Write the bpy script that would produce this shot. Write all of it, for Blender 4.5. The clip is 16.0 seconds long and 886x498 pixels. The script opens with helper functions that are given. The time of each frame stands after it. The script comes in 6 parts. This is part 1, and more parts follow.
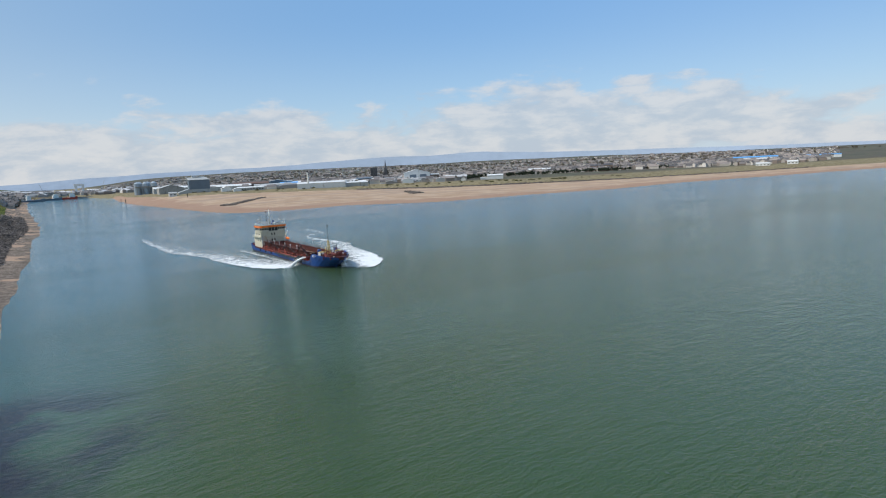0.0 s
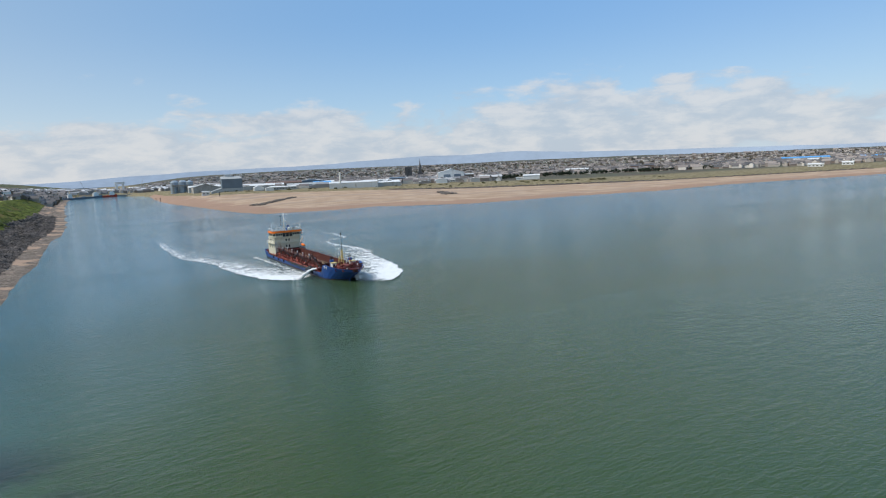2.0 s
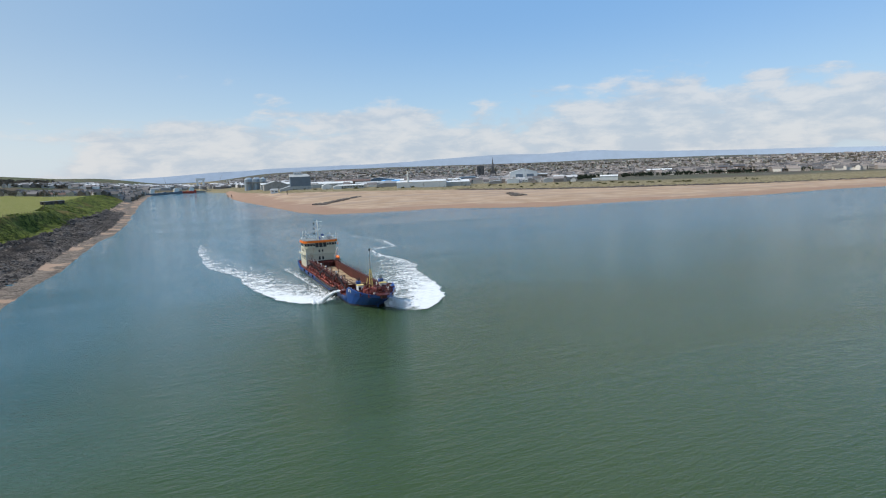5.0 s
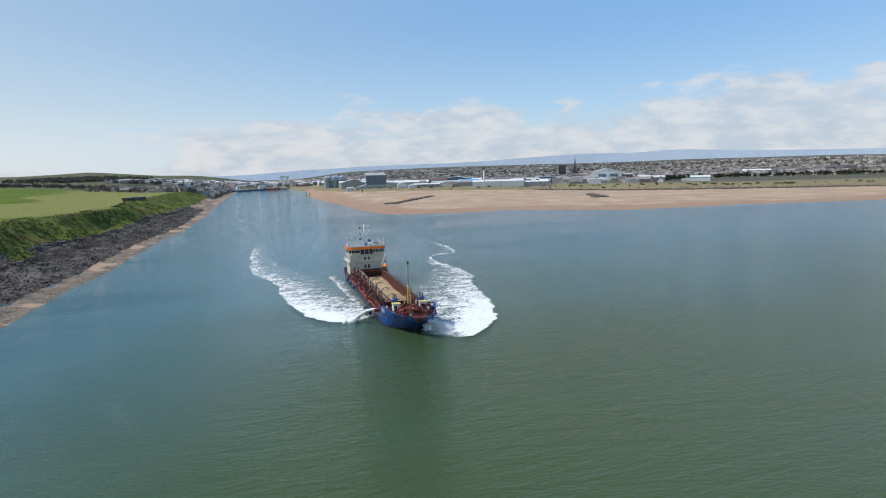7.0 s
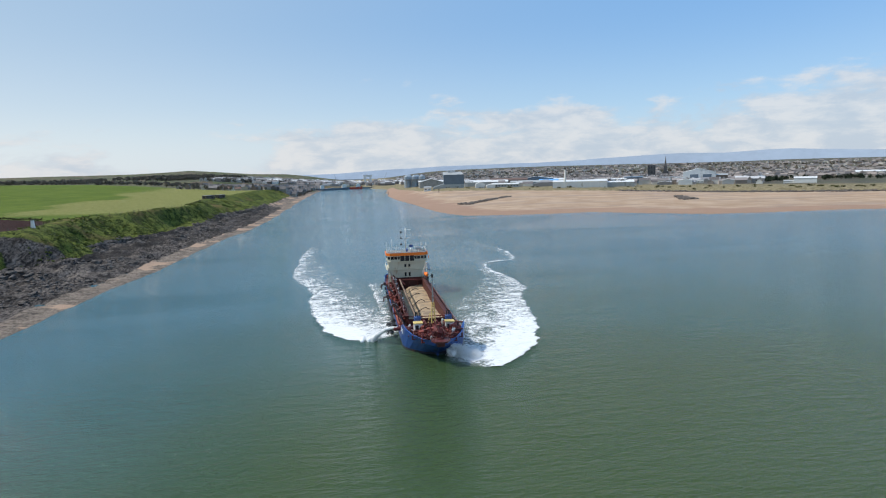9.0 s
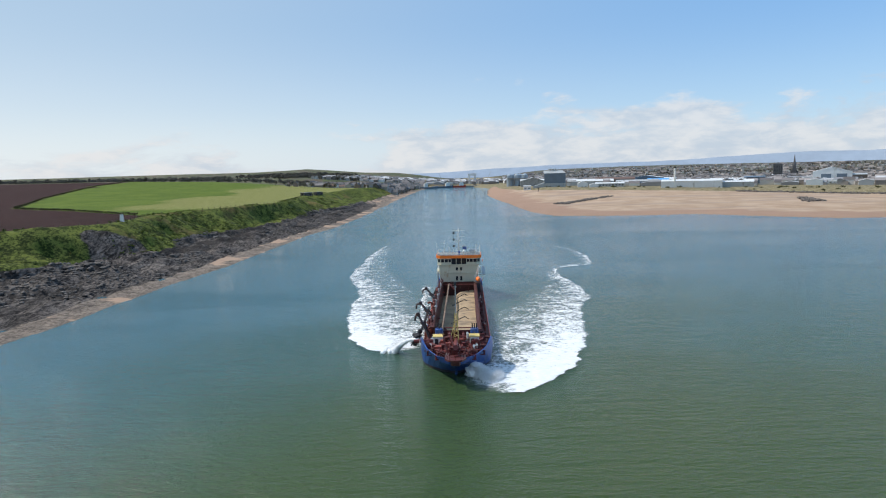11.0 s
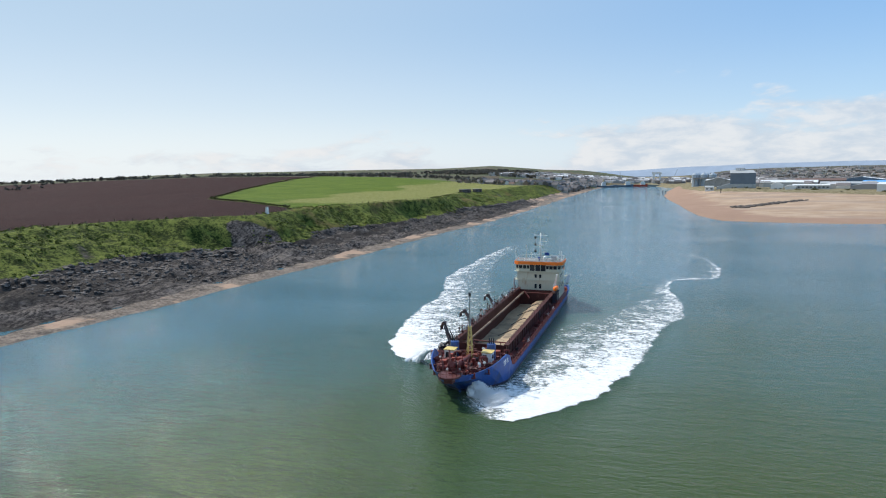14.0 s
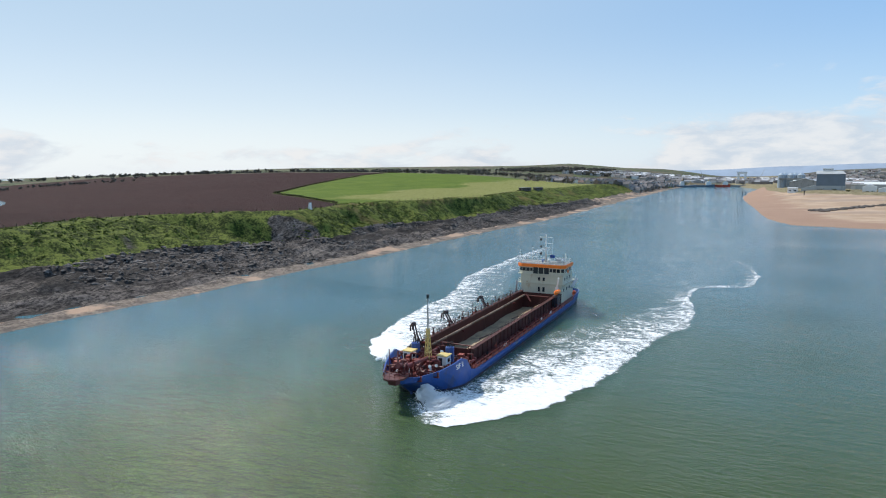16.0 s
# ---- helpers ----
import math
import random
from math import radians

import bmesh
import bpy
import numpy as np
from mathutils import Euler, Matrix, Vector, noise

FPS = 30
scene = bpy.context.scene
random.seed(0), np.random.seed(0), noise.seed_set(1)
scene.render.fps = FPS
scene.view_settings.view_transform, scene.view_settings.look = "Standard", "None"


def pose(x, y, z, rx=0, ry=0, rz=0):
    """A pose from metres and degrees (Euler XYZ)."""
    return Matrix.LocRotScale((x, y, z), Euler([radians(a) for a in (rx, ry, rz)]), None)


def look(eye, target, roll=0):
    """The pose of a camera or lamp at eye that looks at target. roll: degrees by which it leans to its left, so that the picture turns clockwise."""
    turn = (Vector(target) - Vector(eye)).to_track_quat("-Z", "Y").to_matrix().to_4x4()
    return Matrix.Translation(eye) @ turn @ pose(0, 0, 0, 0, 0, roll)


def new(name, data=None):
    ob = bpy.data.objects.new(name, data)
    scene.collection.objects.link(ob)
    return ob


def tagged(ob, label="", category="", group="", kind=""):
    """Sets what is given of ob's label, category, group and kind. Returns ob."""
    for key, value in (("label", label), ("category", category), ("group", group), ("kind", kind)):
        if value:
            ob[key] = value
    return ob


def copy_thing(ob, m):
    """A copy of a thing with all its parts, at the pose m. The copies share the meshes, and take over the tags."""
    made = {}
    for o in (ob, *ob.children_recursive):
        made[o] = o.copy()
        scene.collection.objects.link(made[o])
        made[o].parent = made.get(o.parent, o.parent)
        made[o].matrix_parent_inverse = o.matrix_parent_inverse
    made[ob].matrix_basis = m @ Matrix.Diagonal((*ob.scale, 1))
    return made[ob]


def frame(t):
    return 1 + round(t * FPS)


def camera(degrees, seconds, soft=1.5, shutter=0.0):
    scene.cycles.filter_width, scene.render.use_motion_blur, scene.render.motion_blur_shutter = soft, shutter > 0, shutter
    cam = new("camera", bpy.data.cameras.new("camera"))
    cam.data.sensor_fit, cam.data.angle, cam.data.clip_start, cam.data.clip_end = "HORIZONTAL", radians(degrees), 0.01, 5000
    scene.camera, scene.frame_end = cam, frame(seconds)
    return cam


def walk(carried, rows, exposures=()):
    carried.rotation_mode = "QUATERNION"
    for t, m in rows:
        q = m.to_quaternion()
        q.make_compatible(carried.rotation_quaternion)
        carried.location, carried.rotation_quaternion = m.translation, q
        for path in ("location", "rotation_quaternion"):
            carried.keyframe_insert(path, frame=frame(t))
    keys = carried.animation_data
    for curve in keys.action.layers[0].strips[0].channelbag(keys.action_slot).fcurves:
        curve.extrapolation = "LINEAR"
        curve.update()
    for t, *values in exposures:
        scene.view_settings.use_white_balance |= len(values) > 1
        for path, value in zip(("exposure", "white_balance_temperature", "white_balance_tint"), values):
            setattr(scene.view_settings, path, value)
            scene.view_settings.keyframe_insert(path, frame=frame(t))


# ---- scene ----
cam = camera(70.6, 16.0, soft=1.1)
PATH = [
    (0, (-103.236, -269.161, 37.138), (-102.122, -267.521, 36.877), -2.8),
    (0.5, (-98.486, -263.408, 37.236), (-97.37, -261.769, 36.975), -2.7),
    (1, (-93.889, -257.946, 37.349), (-92.787, -256.297, 37.088), -2.7),
    (1.5, (-89.429, -253.23, 37.526), (-88.368, -251.554, 37.267), -2.6),
    (2, (-85.042, -248.602, 37.871), (-84.023, -246.901, 37.613), -2.6),
    (2.5, (-80.532, -243.731, 38.232), (-79.539, -242.014, 37.973), -2.5),
    (3, (-75.942, -238.596, 38.54), (-74.972, -236.866, 38.28), -2.4),
    (3.5, (-71.51, -233.265, 38.717), (-70.562, -231.522, 38.458), -2.3),
    (4, (-66.667, -227.756, 38.853), (-65.745, -226.0, 38.595), -2.3),
    (6.5, (-42.83, -196.634, 39.054), (-42.216, -194.747, 38.806), -1.8),
    (7, (-38.143, -191.174, 38.877), (-37.57, -189.274, 38.629), -1.8),
    (7.5, (-33.622, -185.806, 38.95), (-33.098, -183.891, 38.704), -1.7),
    (8, (-29.123, -181.095, 38.844), (-28.663, -179.164, 38.599), -1.6),
    (10.5, (-6.489, -161.101, 37.391), (-6.437, -159.115, 37.155), -1.5),
    (11, (-1.758, -158.115, 37.125), (-1.79, -156.129, 36.889), -1.4),
    (11.5, (2.891, -155.34, 36.922), (2.809, -153.356, 36.688), -1.4),
    (12, (7.594, -152.965, 36.879), (7.462, -150.983, 36.645), -1.3),
    (12.5, (12.48, -150.976, 36.997), (12.262, -149.001, 36.763), -1.2),
    (13, (17.526, -149.131, 37.117), (17.182, -147.175, 36.883), -1.0),
    (13.5, (22.691, -147.197, 37.261), (22.211, -145.269, 37.026), -0.9),
    (14, (27.855, -145.324, 37.444), (27.249, -143.432, 37.209), -0.7),
    (14.5, (33.405, -143.27, 37.523), (32.69, -141.418, 37.286), -0.6),
    (15, (38.564, -140.989, 37.792), (37.774, -139.167, 37.553), -0.4),
    (15.5, (43.255, -138.66, 37.938), (42.423, -136.858, 37.695), -0.3),
    (16, (47.19, -136.83, 37.994), (46.355, -135.029, 37.751), -0.1),
]
walk(cam, [(t, look(eye, target, roll)) for t, eye, target, roll in PATH], exposures=[(0, -0.12), (6, -0.05), (11, 0.05), (16, 0.15)])

# ---- light ----
SUN_EL, SUN_AZ = 48.0, 294.0
sun = new("sun", bpy.data.lights.new("sun", "SUN"))
sun.data.energy, sun.data.angle, sun.data.color = 3.9, radians(0.53), (1.0, 0.95, 0.88)
sv = Vector((math.sin(radians(SUN_AZ)) * math.cos(radians(SUN_EL)), math.cos(radians(SUN_AZ)) * math.cos(radians(SUN_EL)), math.sin(radians(SUN_EL))))
sun.matrix_world = look((sv * 500)[:], (0, 0, 0))
world = bpy.data.worlds.new("sky")
scene.world = world
world.use_nodes = True


class Nodes:
    """A small wrapper to write node trees in short lines."""

    def __init__(self, tree):
        self.t = tree

    def add(self, kind, **kw):
        n = self.t.nodes.new(kind)
        for k, v in kw.items():
            self.put(n.inputs[k], v)
        return n

    def attr(self, name, out="Color"):
        n = self.t.nodes.new("ShaderNodeAttribute")
        n.attribute_name = name
        return n.outputs[out]

    def put(self, socket, v):
        if isinstance(v, bpy.types.NodeSocket):
            self.t.links.new(v, socket)
        else:
            socket.default_value = v

    def math(self, op, a, b=0.0, c=0.0, clamp=False):
        n = self.t.nodes.new("ShaderNodeMath")
        n.operation, n.use_clamp = op, clamp
        for s, v in zip(n.inputs, (a, b, c)):
            self.put(s, v)
        return n.outputs[0]

    def mix(self, f, a, b, mode="MIX"):
        n = self.t.nodes.new("ShaderNodeMix")
        n.data_type, n.blend_type, n.clamp_factor = "RGBA", mode, True
        self.put(n.inputs[0], f)
        for s, v in ((n.inputs[6], a), (n.inputs[7], b)):
            self.put(s, (*v, 1) if isinstance(v, tuple) and len(v) == 3 else v)
        return n.outputs[2]

    def noise(self, scale, detail=4.0, rough=0.55, vec=None, dist=0.0):
        n = self.t.nodes.new("ShaderNodeTexNoise")
        n.inputs["Scale"].default_value, n.inputs["Detail"].default_value = scale, detail
        n.inputs["Roughness"].default_value, n.inputs["Distortion"].default_value = rough, dist
        if vec is not None:
            self.t.links.new(vec, n.inputs["Vector"])
        return n.outputs[0]

    def step(self, v, lo, hi, a=0.0, b=1.0):
        n = self.t.nodes.new("ShaderNodeMapRange")
        n.interpolation_type = "SMOOTHSTEP"
        for s, x in zip(n.inputs, (v, lo, hi, a, b)):
            self.put(s, x)
        return n.outputs[0]

    def coords(self, scale=(1, 1, 1), rot=(0, 0, 0), which="Object"):
        tc = self.t.nodes.new("ShaderNodeTexCoord")
        mp = self.t.nodes.new("ShaderNodeMapping")
        mp.inputs["Scale"].default_value, mp.inputs["Rotation"].default_value = scale, rot
        self.t.links.new(tc.outputs[which], mp.inputs[0])
        return mp.outputs[0]


W = Nodes(world.node_tree)
world.node_tree.nodes.clear()
skytex = W.add("ShaderNodeTexSky")
skytex.sky_type, skytex.sun_disc = "NISHITA", False
skytex.sun_elevation, skytex.sun_rotation = radians(SUN_EL), radians(360 - SUN_AZ)
skytex.altitude, skytex.air_density, skytex.dust_density, skytex.ozone_density = 40, 1.0, 0.8, 3.0
direction = W.add("ShaderNodeTexCoord").outputs["Generated"]
sep = W.add("ShaderNodeSeparateXYZ", Vector=direction)
up = W.math("MAXIMUM", sep.outputs[2], 0.0)
# a bank of fair-weather cloud low over the land, thinning out towards the sun's side
flat = W.add("ShaderNodeMapping", Vector=direction, Scale=(4.6, 4.6, 13.0)).outputs[0]
puff = W.noise(1.0, 7.0, 0.56, flat, 0.3)
fine = W.noise(3.4, 6.0, 0.6, flat, 0.2)
cover = W.math("ADD", W.math("MULTIPLY", puff, 0.75), W.math("MULTIPLY", fine, 0.25))
side = W.step(sep.outputs[0], -0.75, 0.35, 0.0, 1.0)
top = W.math("ADD", 0.035, W.math("MULTIPLY", side, 0.07))
edge = W.math("DIVIDE", W.math("SUBTRACT", top, up), 0.075)
dens = W.math("ADD", W.math("MULTIPLY", W.math("MINIMUM", edge, 1.0), 0.17), cover)
cloud = W.math("MULTIPLY", W.step(dens, 0.51, 0.61), W.step(up, 0.19, 0.11))
haze = W.math("MULTIPLY", W.step(up, 0.11, 0.0), 0.45)
# clear air: deep blue away from the sun, paler towards it
sunward = W.step(sep.outputs[0], 0.75, -0.85)
clear = W.mix(sunward, (0.95, 2.8, 5.6), (4.2, 5.4, 6.5))
pale = W.mix(sunward, (2.7, 4.5, 6.3), (6.2, 6.7, 7.1))
air = W.mix(W.step(up, 0.02, 0.24), pale, clear)
air = W.mix(0.3, air, skytex.outputs[0])
body = W.step(fine, 0.35, 0.65)
cloudcol = W.mix(body, (4.0, 4.5, 5.2), (5.9, 5.85, 5.9))
base = W.mix(haze, air, W.mix(sunward, (4.8, 5.5, 6.2), (6.6, 6.9, 7.1)))
skycol = W.mix(W.math("MULTIPLY", cloud, 0.72), base, cloudcol)
bg = W.add("ShaderNodeBackground", Color=skycol, Strength=0.13)
W.t.links.new(bg.outputs[0], W.add("ShaderNodeOutputWorld").inputs[0])

# ---- materials ----


def material(name, color=(0.5, 0.5, 0.5), rough=0.6, metal=0.0, spread=0.18, size=1.0, bump=0.15, dirt=None, dirt_amount=0.0, dirt_size=3.0, streak=1.0, vary=0.0, gloss=0.5):
    """Painted or plain surface: grain at two sizes, stains of their own colour, fine relief."""
    m = bpy.data.materials.new(name)
    m.use_nodes = True
    n = Nodes(m.node_tree)
    p = m.node_tree.nodes["Principled BSDF"]
    co = n.coords((1, 1, streak))
    big, small = n.noise(0.35 / size, 4, 0.6, co), n.noise(5.0 / size, 5, 0.6, co)
    tone = n.math("ADD", n.math("MULTIPLY", big, 0.6), n.math("MULTIPLY", small, 0.4))
    lo, hi = tuple(c * (1 - spread) for c in color), tuple(min(1, c * (1 + spread)) for c in color)
    col = n.mix(n.step(tone, 0.3, 0.7), lo, hi)
    if vary:
        rnd = n.add("ShaderNodeObjectInfo").outputs["Random"]
        col = n.mix(n.math("MULTIPLY", rnd, vary), col, tuple(c * 0.45 for c in color))
    if dirt:
        spot = n.step(n.noise(1.0 / dirt_size, 6, 0.65, co), 0.62 - 0.3 * dirt_amount, 0.72 - 0.2 * dirt_amount)
        col = n.mix(n.math("MULTIPLY", spot, 0.85), col, dirt)
    n.put(p.inputs["Base Color"], col)
    n.put(p.inputs["Roughness"], n.step(small, 0.2, 0.8, max(0.05, rough - 0.1), min(1, rough + 0.12)))
    p.inputs["Metallic"].default_value = metal
    p.inputs["Specular IOR Level"].default_value = gloss
    if bump:
        b = n.add("ShaderNodeBump", Strength=bump, Distance=0.04 * size, Height=small)
        n.put(p.inputs["Normal"], b.outputs[0])
    return m


RUST = (0.16, 0.06, 0.03)
M_BLUE = material("hull_blue_paint", (0.016, 0.075, 0.29), 0.42, 0, 0.2, 2, 0.05, (0.05, 0.07, 0.14), 0.35, 2.0, 0.4)
M_DARKHULL = material("boot_topping", (0.035, 0.035, 0.05), 0.5, 0, 0.3, 2, 0.1, RUST, 0.3, 1.5)
M_RED = material("deck_red_paint", (0.15, 0.022, 0.018), 0.55, 0, 0.25, 1, 0.15, (0.12, 0.04, 0.03), 0.5, 1.2)
M_PINK = material("faded_red_paint", (0.34, 0.075, 0.05), 0.6, 0, 0.25, 1, 0.15, (0.2, 0.06, 0.04), 0.45, 1.0)
M_CREAM = material("cream_paint", (0.56, 0.53, 0.41), 0.45, 0, 0.08, 2, 0.04, (0.42, 0.30, 0.18), 0.12, 1.2, 0.25)
M_ORANGE = material("orange_paint", (0.95, 0.20, 0.015), 0.45, 0, 0.08, 1, 0.04)
M_WHITE = material("white_paint", (0.8, 0.79, 0.74), 0.45, 0, 0.08, 1, 0.05, (0.45, 0.35, 0.22), 0.15, 0.8, 0.3)
M_YELLOW = material("yellow_paint", (0.62, 0.47, 0.16), 0.55, 0, 0.15, 1, 0.08, (0.3, 0.18, 0.1), 0.25, 0.6)
M_BLACK = material("black_rubber_and_tar", (0.015, 0.015, 0.018), 0.55, 0, 0.3, 1, 0.1)
M_STEEL = material("galvanised_steel", (0.42, 0.43, 0.44), 0.4, 0.7, 0.15, 1, 0.05)
M_GREYDECK = material("grey_deck_paint", (0.20, 0.21, 0.2), 0.6, 0, 0.2, 1, 0.1, RUST, 0.3, 0.8)
M_CARGO = material("dredged_wet_sand", (0.40, 0.29, 0.175), 0.75, 0, 0.25, 1.5, 0.5, (0.20, 0.15, 0.10), 0.45, 3.0)
M_HOPPER = material("worn_hopper_steel", (0.075, 0.022, 0.018), 0.65, 0, 0.35, 1.5, 0.15, (0.20, 0.12, 0.08), 0.14, 1.2, 0.3, 0, 0.3)
M_GANTRY = material("dark_machinery_paint", (0.035, 0.022, 0.024), 0.5, 0, 0.4, 1, 0.1, RUST, 0.35, 0.6)
M_MAROON = material("maroon_deck_paint", (0.085, 0.014, 0.013), 0.5, 0, 0.35, 1, 0.15, (0.10, 0.035, 0.025), 0.4, 0.8)
M_SANDPIPE = material("sand_caked_steel", (0.22, 0.15, 0.10), 0.75, 0, 0.3, 1, 0.2, (0.08, 0.03, 0.025), 0.4, 0.9)
M_GLASS = material("dark_window_glass", (0.015, 0.02, 0.025), 0.08, 0, 0.1, 1, 0)

# ground: cover by region, each with its own grain
G = bpy.data.materials.new("ground_cover")
G.use_nodes = True
n = Nodes(G.node_tree)
p = G.node_tree.nodes["Principled BSDF"]
co = n.coords()
A = n.add("ShaderNodeSeparateColor", Color=n.attr("cover_a"))
B = n.add("ShaderNodeSeparateColor", Color=n.attr("cover_b"))
n1, n2, n3, n4 = n.noise(0.035, 5, 0.6, co), n.noise(0.22, 6, 0.65, co), n.noise(1.1, 5, 0.6, co), n.noise(0.006, 4, 0.55, co)
jag = n.math("SUBTRACT", n.math("ADD", n.math("MULTIPLY", n2, 0.6), n.math("MULTIPLY", n1, 0.4)), 0.5)


def mask(sock, amount=1.0):
    v = n.math("ADD", sock, n.math("MULTIPLY", jag, amount))
    return n.step(v, 0.42, 0.58)


tuft = n.step(n.math("ADD", n.math("MULTIPLY", n2, 0.55), n.math("MULTIPLY", n3, 0.45)), 0.38, 0.62)
n5 = n.noise(0.7, 6, 0.7, n.coords((1.5, 0.55, 1), (0, 0, 0.08)))
grass = n.mix(n.step(n.math("ADD", n.math("MULTIPLY", tuft, 0.45), n.math("MULTIPLY", n5, 0.55)), 0.3, 0.72), (0.024, 0.036, 0.008), (0.165, 0.190, 0.040))
grass = n.mix(n.math("MULTIPLY", n.step(n1, 0.55, 0.70), 0.75), grass, n.mix(n3, (0.12, 0.075, 0.03), (0.26, 0.20, 0.08)))
# distant farmland: a patchwork of fields
cells = n.add("ShaderNodeTexVoronoi", Vector=n.coords((0.0034, 0.0052, 0.002), (0, 0, 0.5)), Randomness=0.85)
fieldc = n.add("ShaderNodeSeparateColor", Color=cells.outputs["Color"])
farm = n.mix(n.step(fieldc.outputs[0], 0.4, 0.45), (0.135, 0.15, 0.075), (0.15, 0.12, 0.09))
farm = n.mix(n.step(fieldc.outputs[1], 0.62, 0.66), farm, (0.07, 0.085, 0.05))
farm = n.mix(n.math("MULTIPLY", tuft, 0.35), farm, (0.06, 0.07, 0.04))
north = n.step(n.add("ShaderNodeSeparateXYZ", Vector=co).outputs[0], -60.0, -40.0)
grass = n.mix(north, grass, n.mix(tuft, (0.15, 0.125, 0.065), (0.34, 0.285, 0.175)))
farm = n.mix(n.math("MULTIPLY", north, 0.6), farm, n.mix(n4, (0.085, 0.08, 0.07), (0.15, 0.14, 0.12)))
col = n.mix(B.outputs[2], grass, farm)
plough = n.mix(n.step(n.math("ADD", n.math("MULTIPLY", n1, 0.5), n.math("MULTIPLY", n3, 0.5)), 0.3, 0.7), (0.027, 0.0105, 0.0095), (0.046, 0.019, 0.017))
col = n.mix(n.step(A.outputs[2], 0.45, 0.55), col, plough)
pasture = n.mix(n.step(n.math("ADD", n.math("MULTIPLY", n5, 0.5), n.math("MULTIPLY", n1, 0.5)), 0.36, 0.64), (0.058, 0.102, 0.010), (0.125, 0.165, 0.022))
straw = n.mix(n.step(n.math("ADD", n.math("MULTIPLY", n5, 0.6), n.math("MULTIPLY", n2, 0.4)), 0.38, 0.62), (0.15, 0.165, 0.035), (0.31, 0.28, 0.115))
rows_ = n.add("ShaderNodeTexWave", Vector=n.coords((1, 1, 1), (0, 0, 0.35)), Scale=0.03, Distortion=3.0, Detail=3.0)
pasture = n.mix(n.math("MULTIPLY", rows_.outputs[1], 0.3), pasture, (0.16, 0.22, 0.04))
pasture = n.mix(n.math("MULTIPLY", n.step(n.math("ADD", B.outputs[0], n.math("MULTIPLY", jag, 2.2)), 0.2, 0.9), 0.85), pasture, straw)
sepB = n.step(B.outputs[1], 0.45, 0.55)
col = n.mix(sepB, col, pasture)
sand = n.mix(n.step(n1, 0.3, 0.7), (0.40, 0.275, 0.185), (0.52, 0.385, 0.275))
sand = n.mix(n.math("MULTIPLY", n.step(n.noise(0.012, 5, 0.6, n.coords((0.5, 2.2, 1), (0, 0, 0.12))), 0.48, 0.62), 0.55), sand, (0.33, 0.255, 0.21))
wet = n.math("ADD", n.attr("cover_a", "Alpha"), n.math("MULTIPLY", n.math("SUBTRACT", n.noise(0.02, 5, 0.6, n.coords((0.4, 1.6, 1), (0, 0, 0.2))), 0.5), 2.4))
wet = n.step(wet, 0.4, 0.62)
sand = n.mix(wet, sand, n.mix(n1, (0.32, 0.20, 0.14), (0.43, 0.29, 0.21)))
shingle = n.mix(n.step(n.math("ADD", n.math("MULTIPLY", n2, 0.5), n.math("MULTIPLY", n3, 0.5)), 0.36, 0.62), (0.085, 0.07, 0.06), (0.31, 0.25, 0.20))
south = n.step(n.add("ShaderNodeSeparateXYZ", Vector=co).outputs[0], -60.0, -40.0)
sandy = n.mix(south, n.mix(n.step(n.noise(0.05, 4, 0.6, co), 0.52, 0.60), shingle, (0.46, 0.32, 0.23)), sand)
col = n.mix(mask(A.outputs[1], 0.7), col, sandy)
rockv = n.math("ADD", n.math("MULTIPLY", n2, 0.55), n.math("MULTIPLY", n3, 0.45))
strata = n.noise(0.55, 7, 0.72, n.coords((1.9, 0.5, 1), (0, 0, 0.1)), 0.8)
rockv = n.math("ADD", n.math("MULTIPLY", rockv, 0.45), n.math("MULTIPLY", strata, 0.55))
rock = n.mix(n.step(rockv, 0.42, 0.60), (0.016, 0.014, 0.014), (0.20, 0.17, 0.15))
rock = n.mix(n.step(n.math("ADD", n.math("MULTIPLY", n1, 0.6), n.math("MULTIPLY", n3, 0.4)), 0.56, 0.64), rock, n.mix(strata, (0.10, 0.085, 0.075), (0.34, 0.29, 0.25)))
weedy = n.step(n.noise(0.05, 6, 0.65, n.coords((1.3, 0.6, 1)), 0.6), 0.46, 0.58)
rock = n.mix(n.math("MULTIPLY", weedy, 0.75), rock, n.mix(strata, (0.010, 0.009, 0.009), (0.05, 0.043, 0.038)))
col = n.mix(mask(A.outputs[0], 0.9), col, rock)
n.put(p.inputs["Base Color"], col)
p.inputs["Roughness"].default_value = 0.9
p.inputs["Specular IOR Level"].default_value = 0.08
hgt = n.math("ADD", n.math("ADD", n.math("MULTIPLY", n2, 1.6), n.math("MULTIPLY", n3, 0.6)), n.math("MULTIPLY", strata, 1.0))
n.put(p.inputs["Normal"], n.add("ShaderNodeBump", Strength=0.8, Distance=1.1, Height=hgt).outputs[0])

# sea water
SEA = bpy.data.materials.new("estuary_water")
SEA.use_nodes = True
n = Nodes(SEA.node_tree)
p = SEA.node_tree.nodes["Principled BSDF"]
co = n.coords()
silt = n.step(n.noise(0.006, 5, 0.6, co, 0.6), 0.35, 0.65)
deep = n.mix(silt, (0.034, 0.066, 0.018), (0.048, 0.074, 0.020))
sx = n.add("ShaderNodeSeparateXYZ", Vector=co)
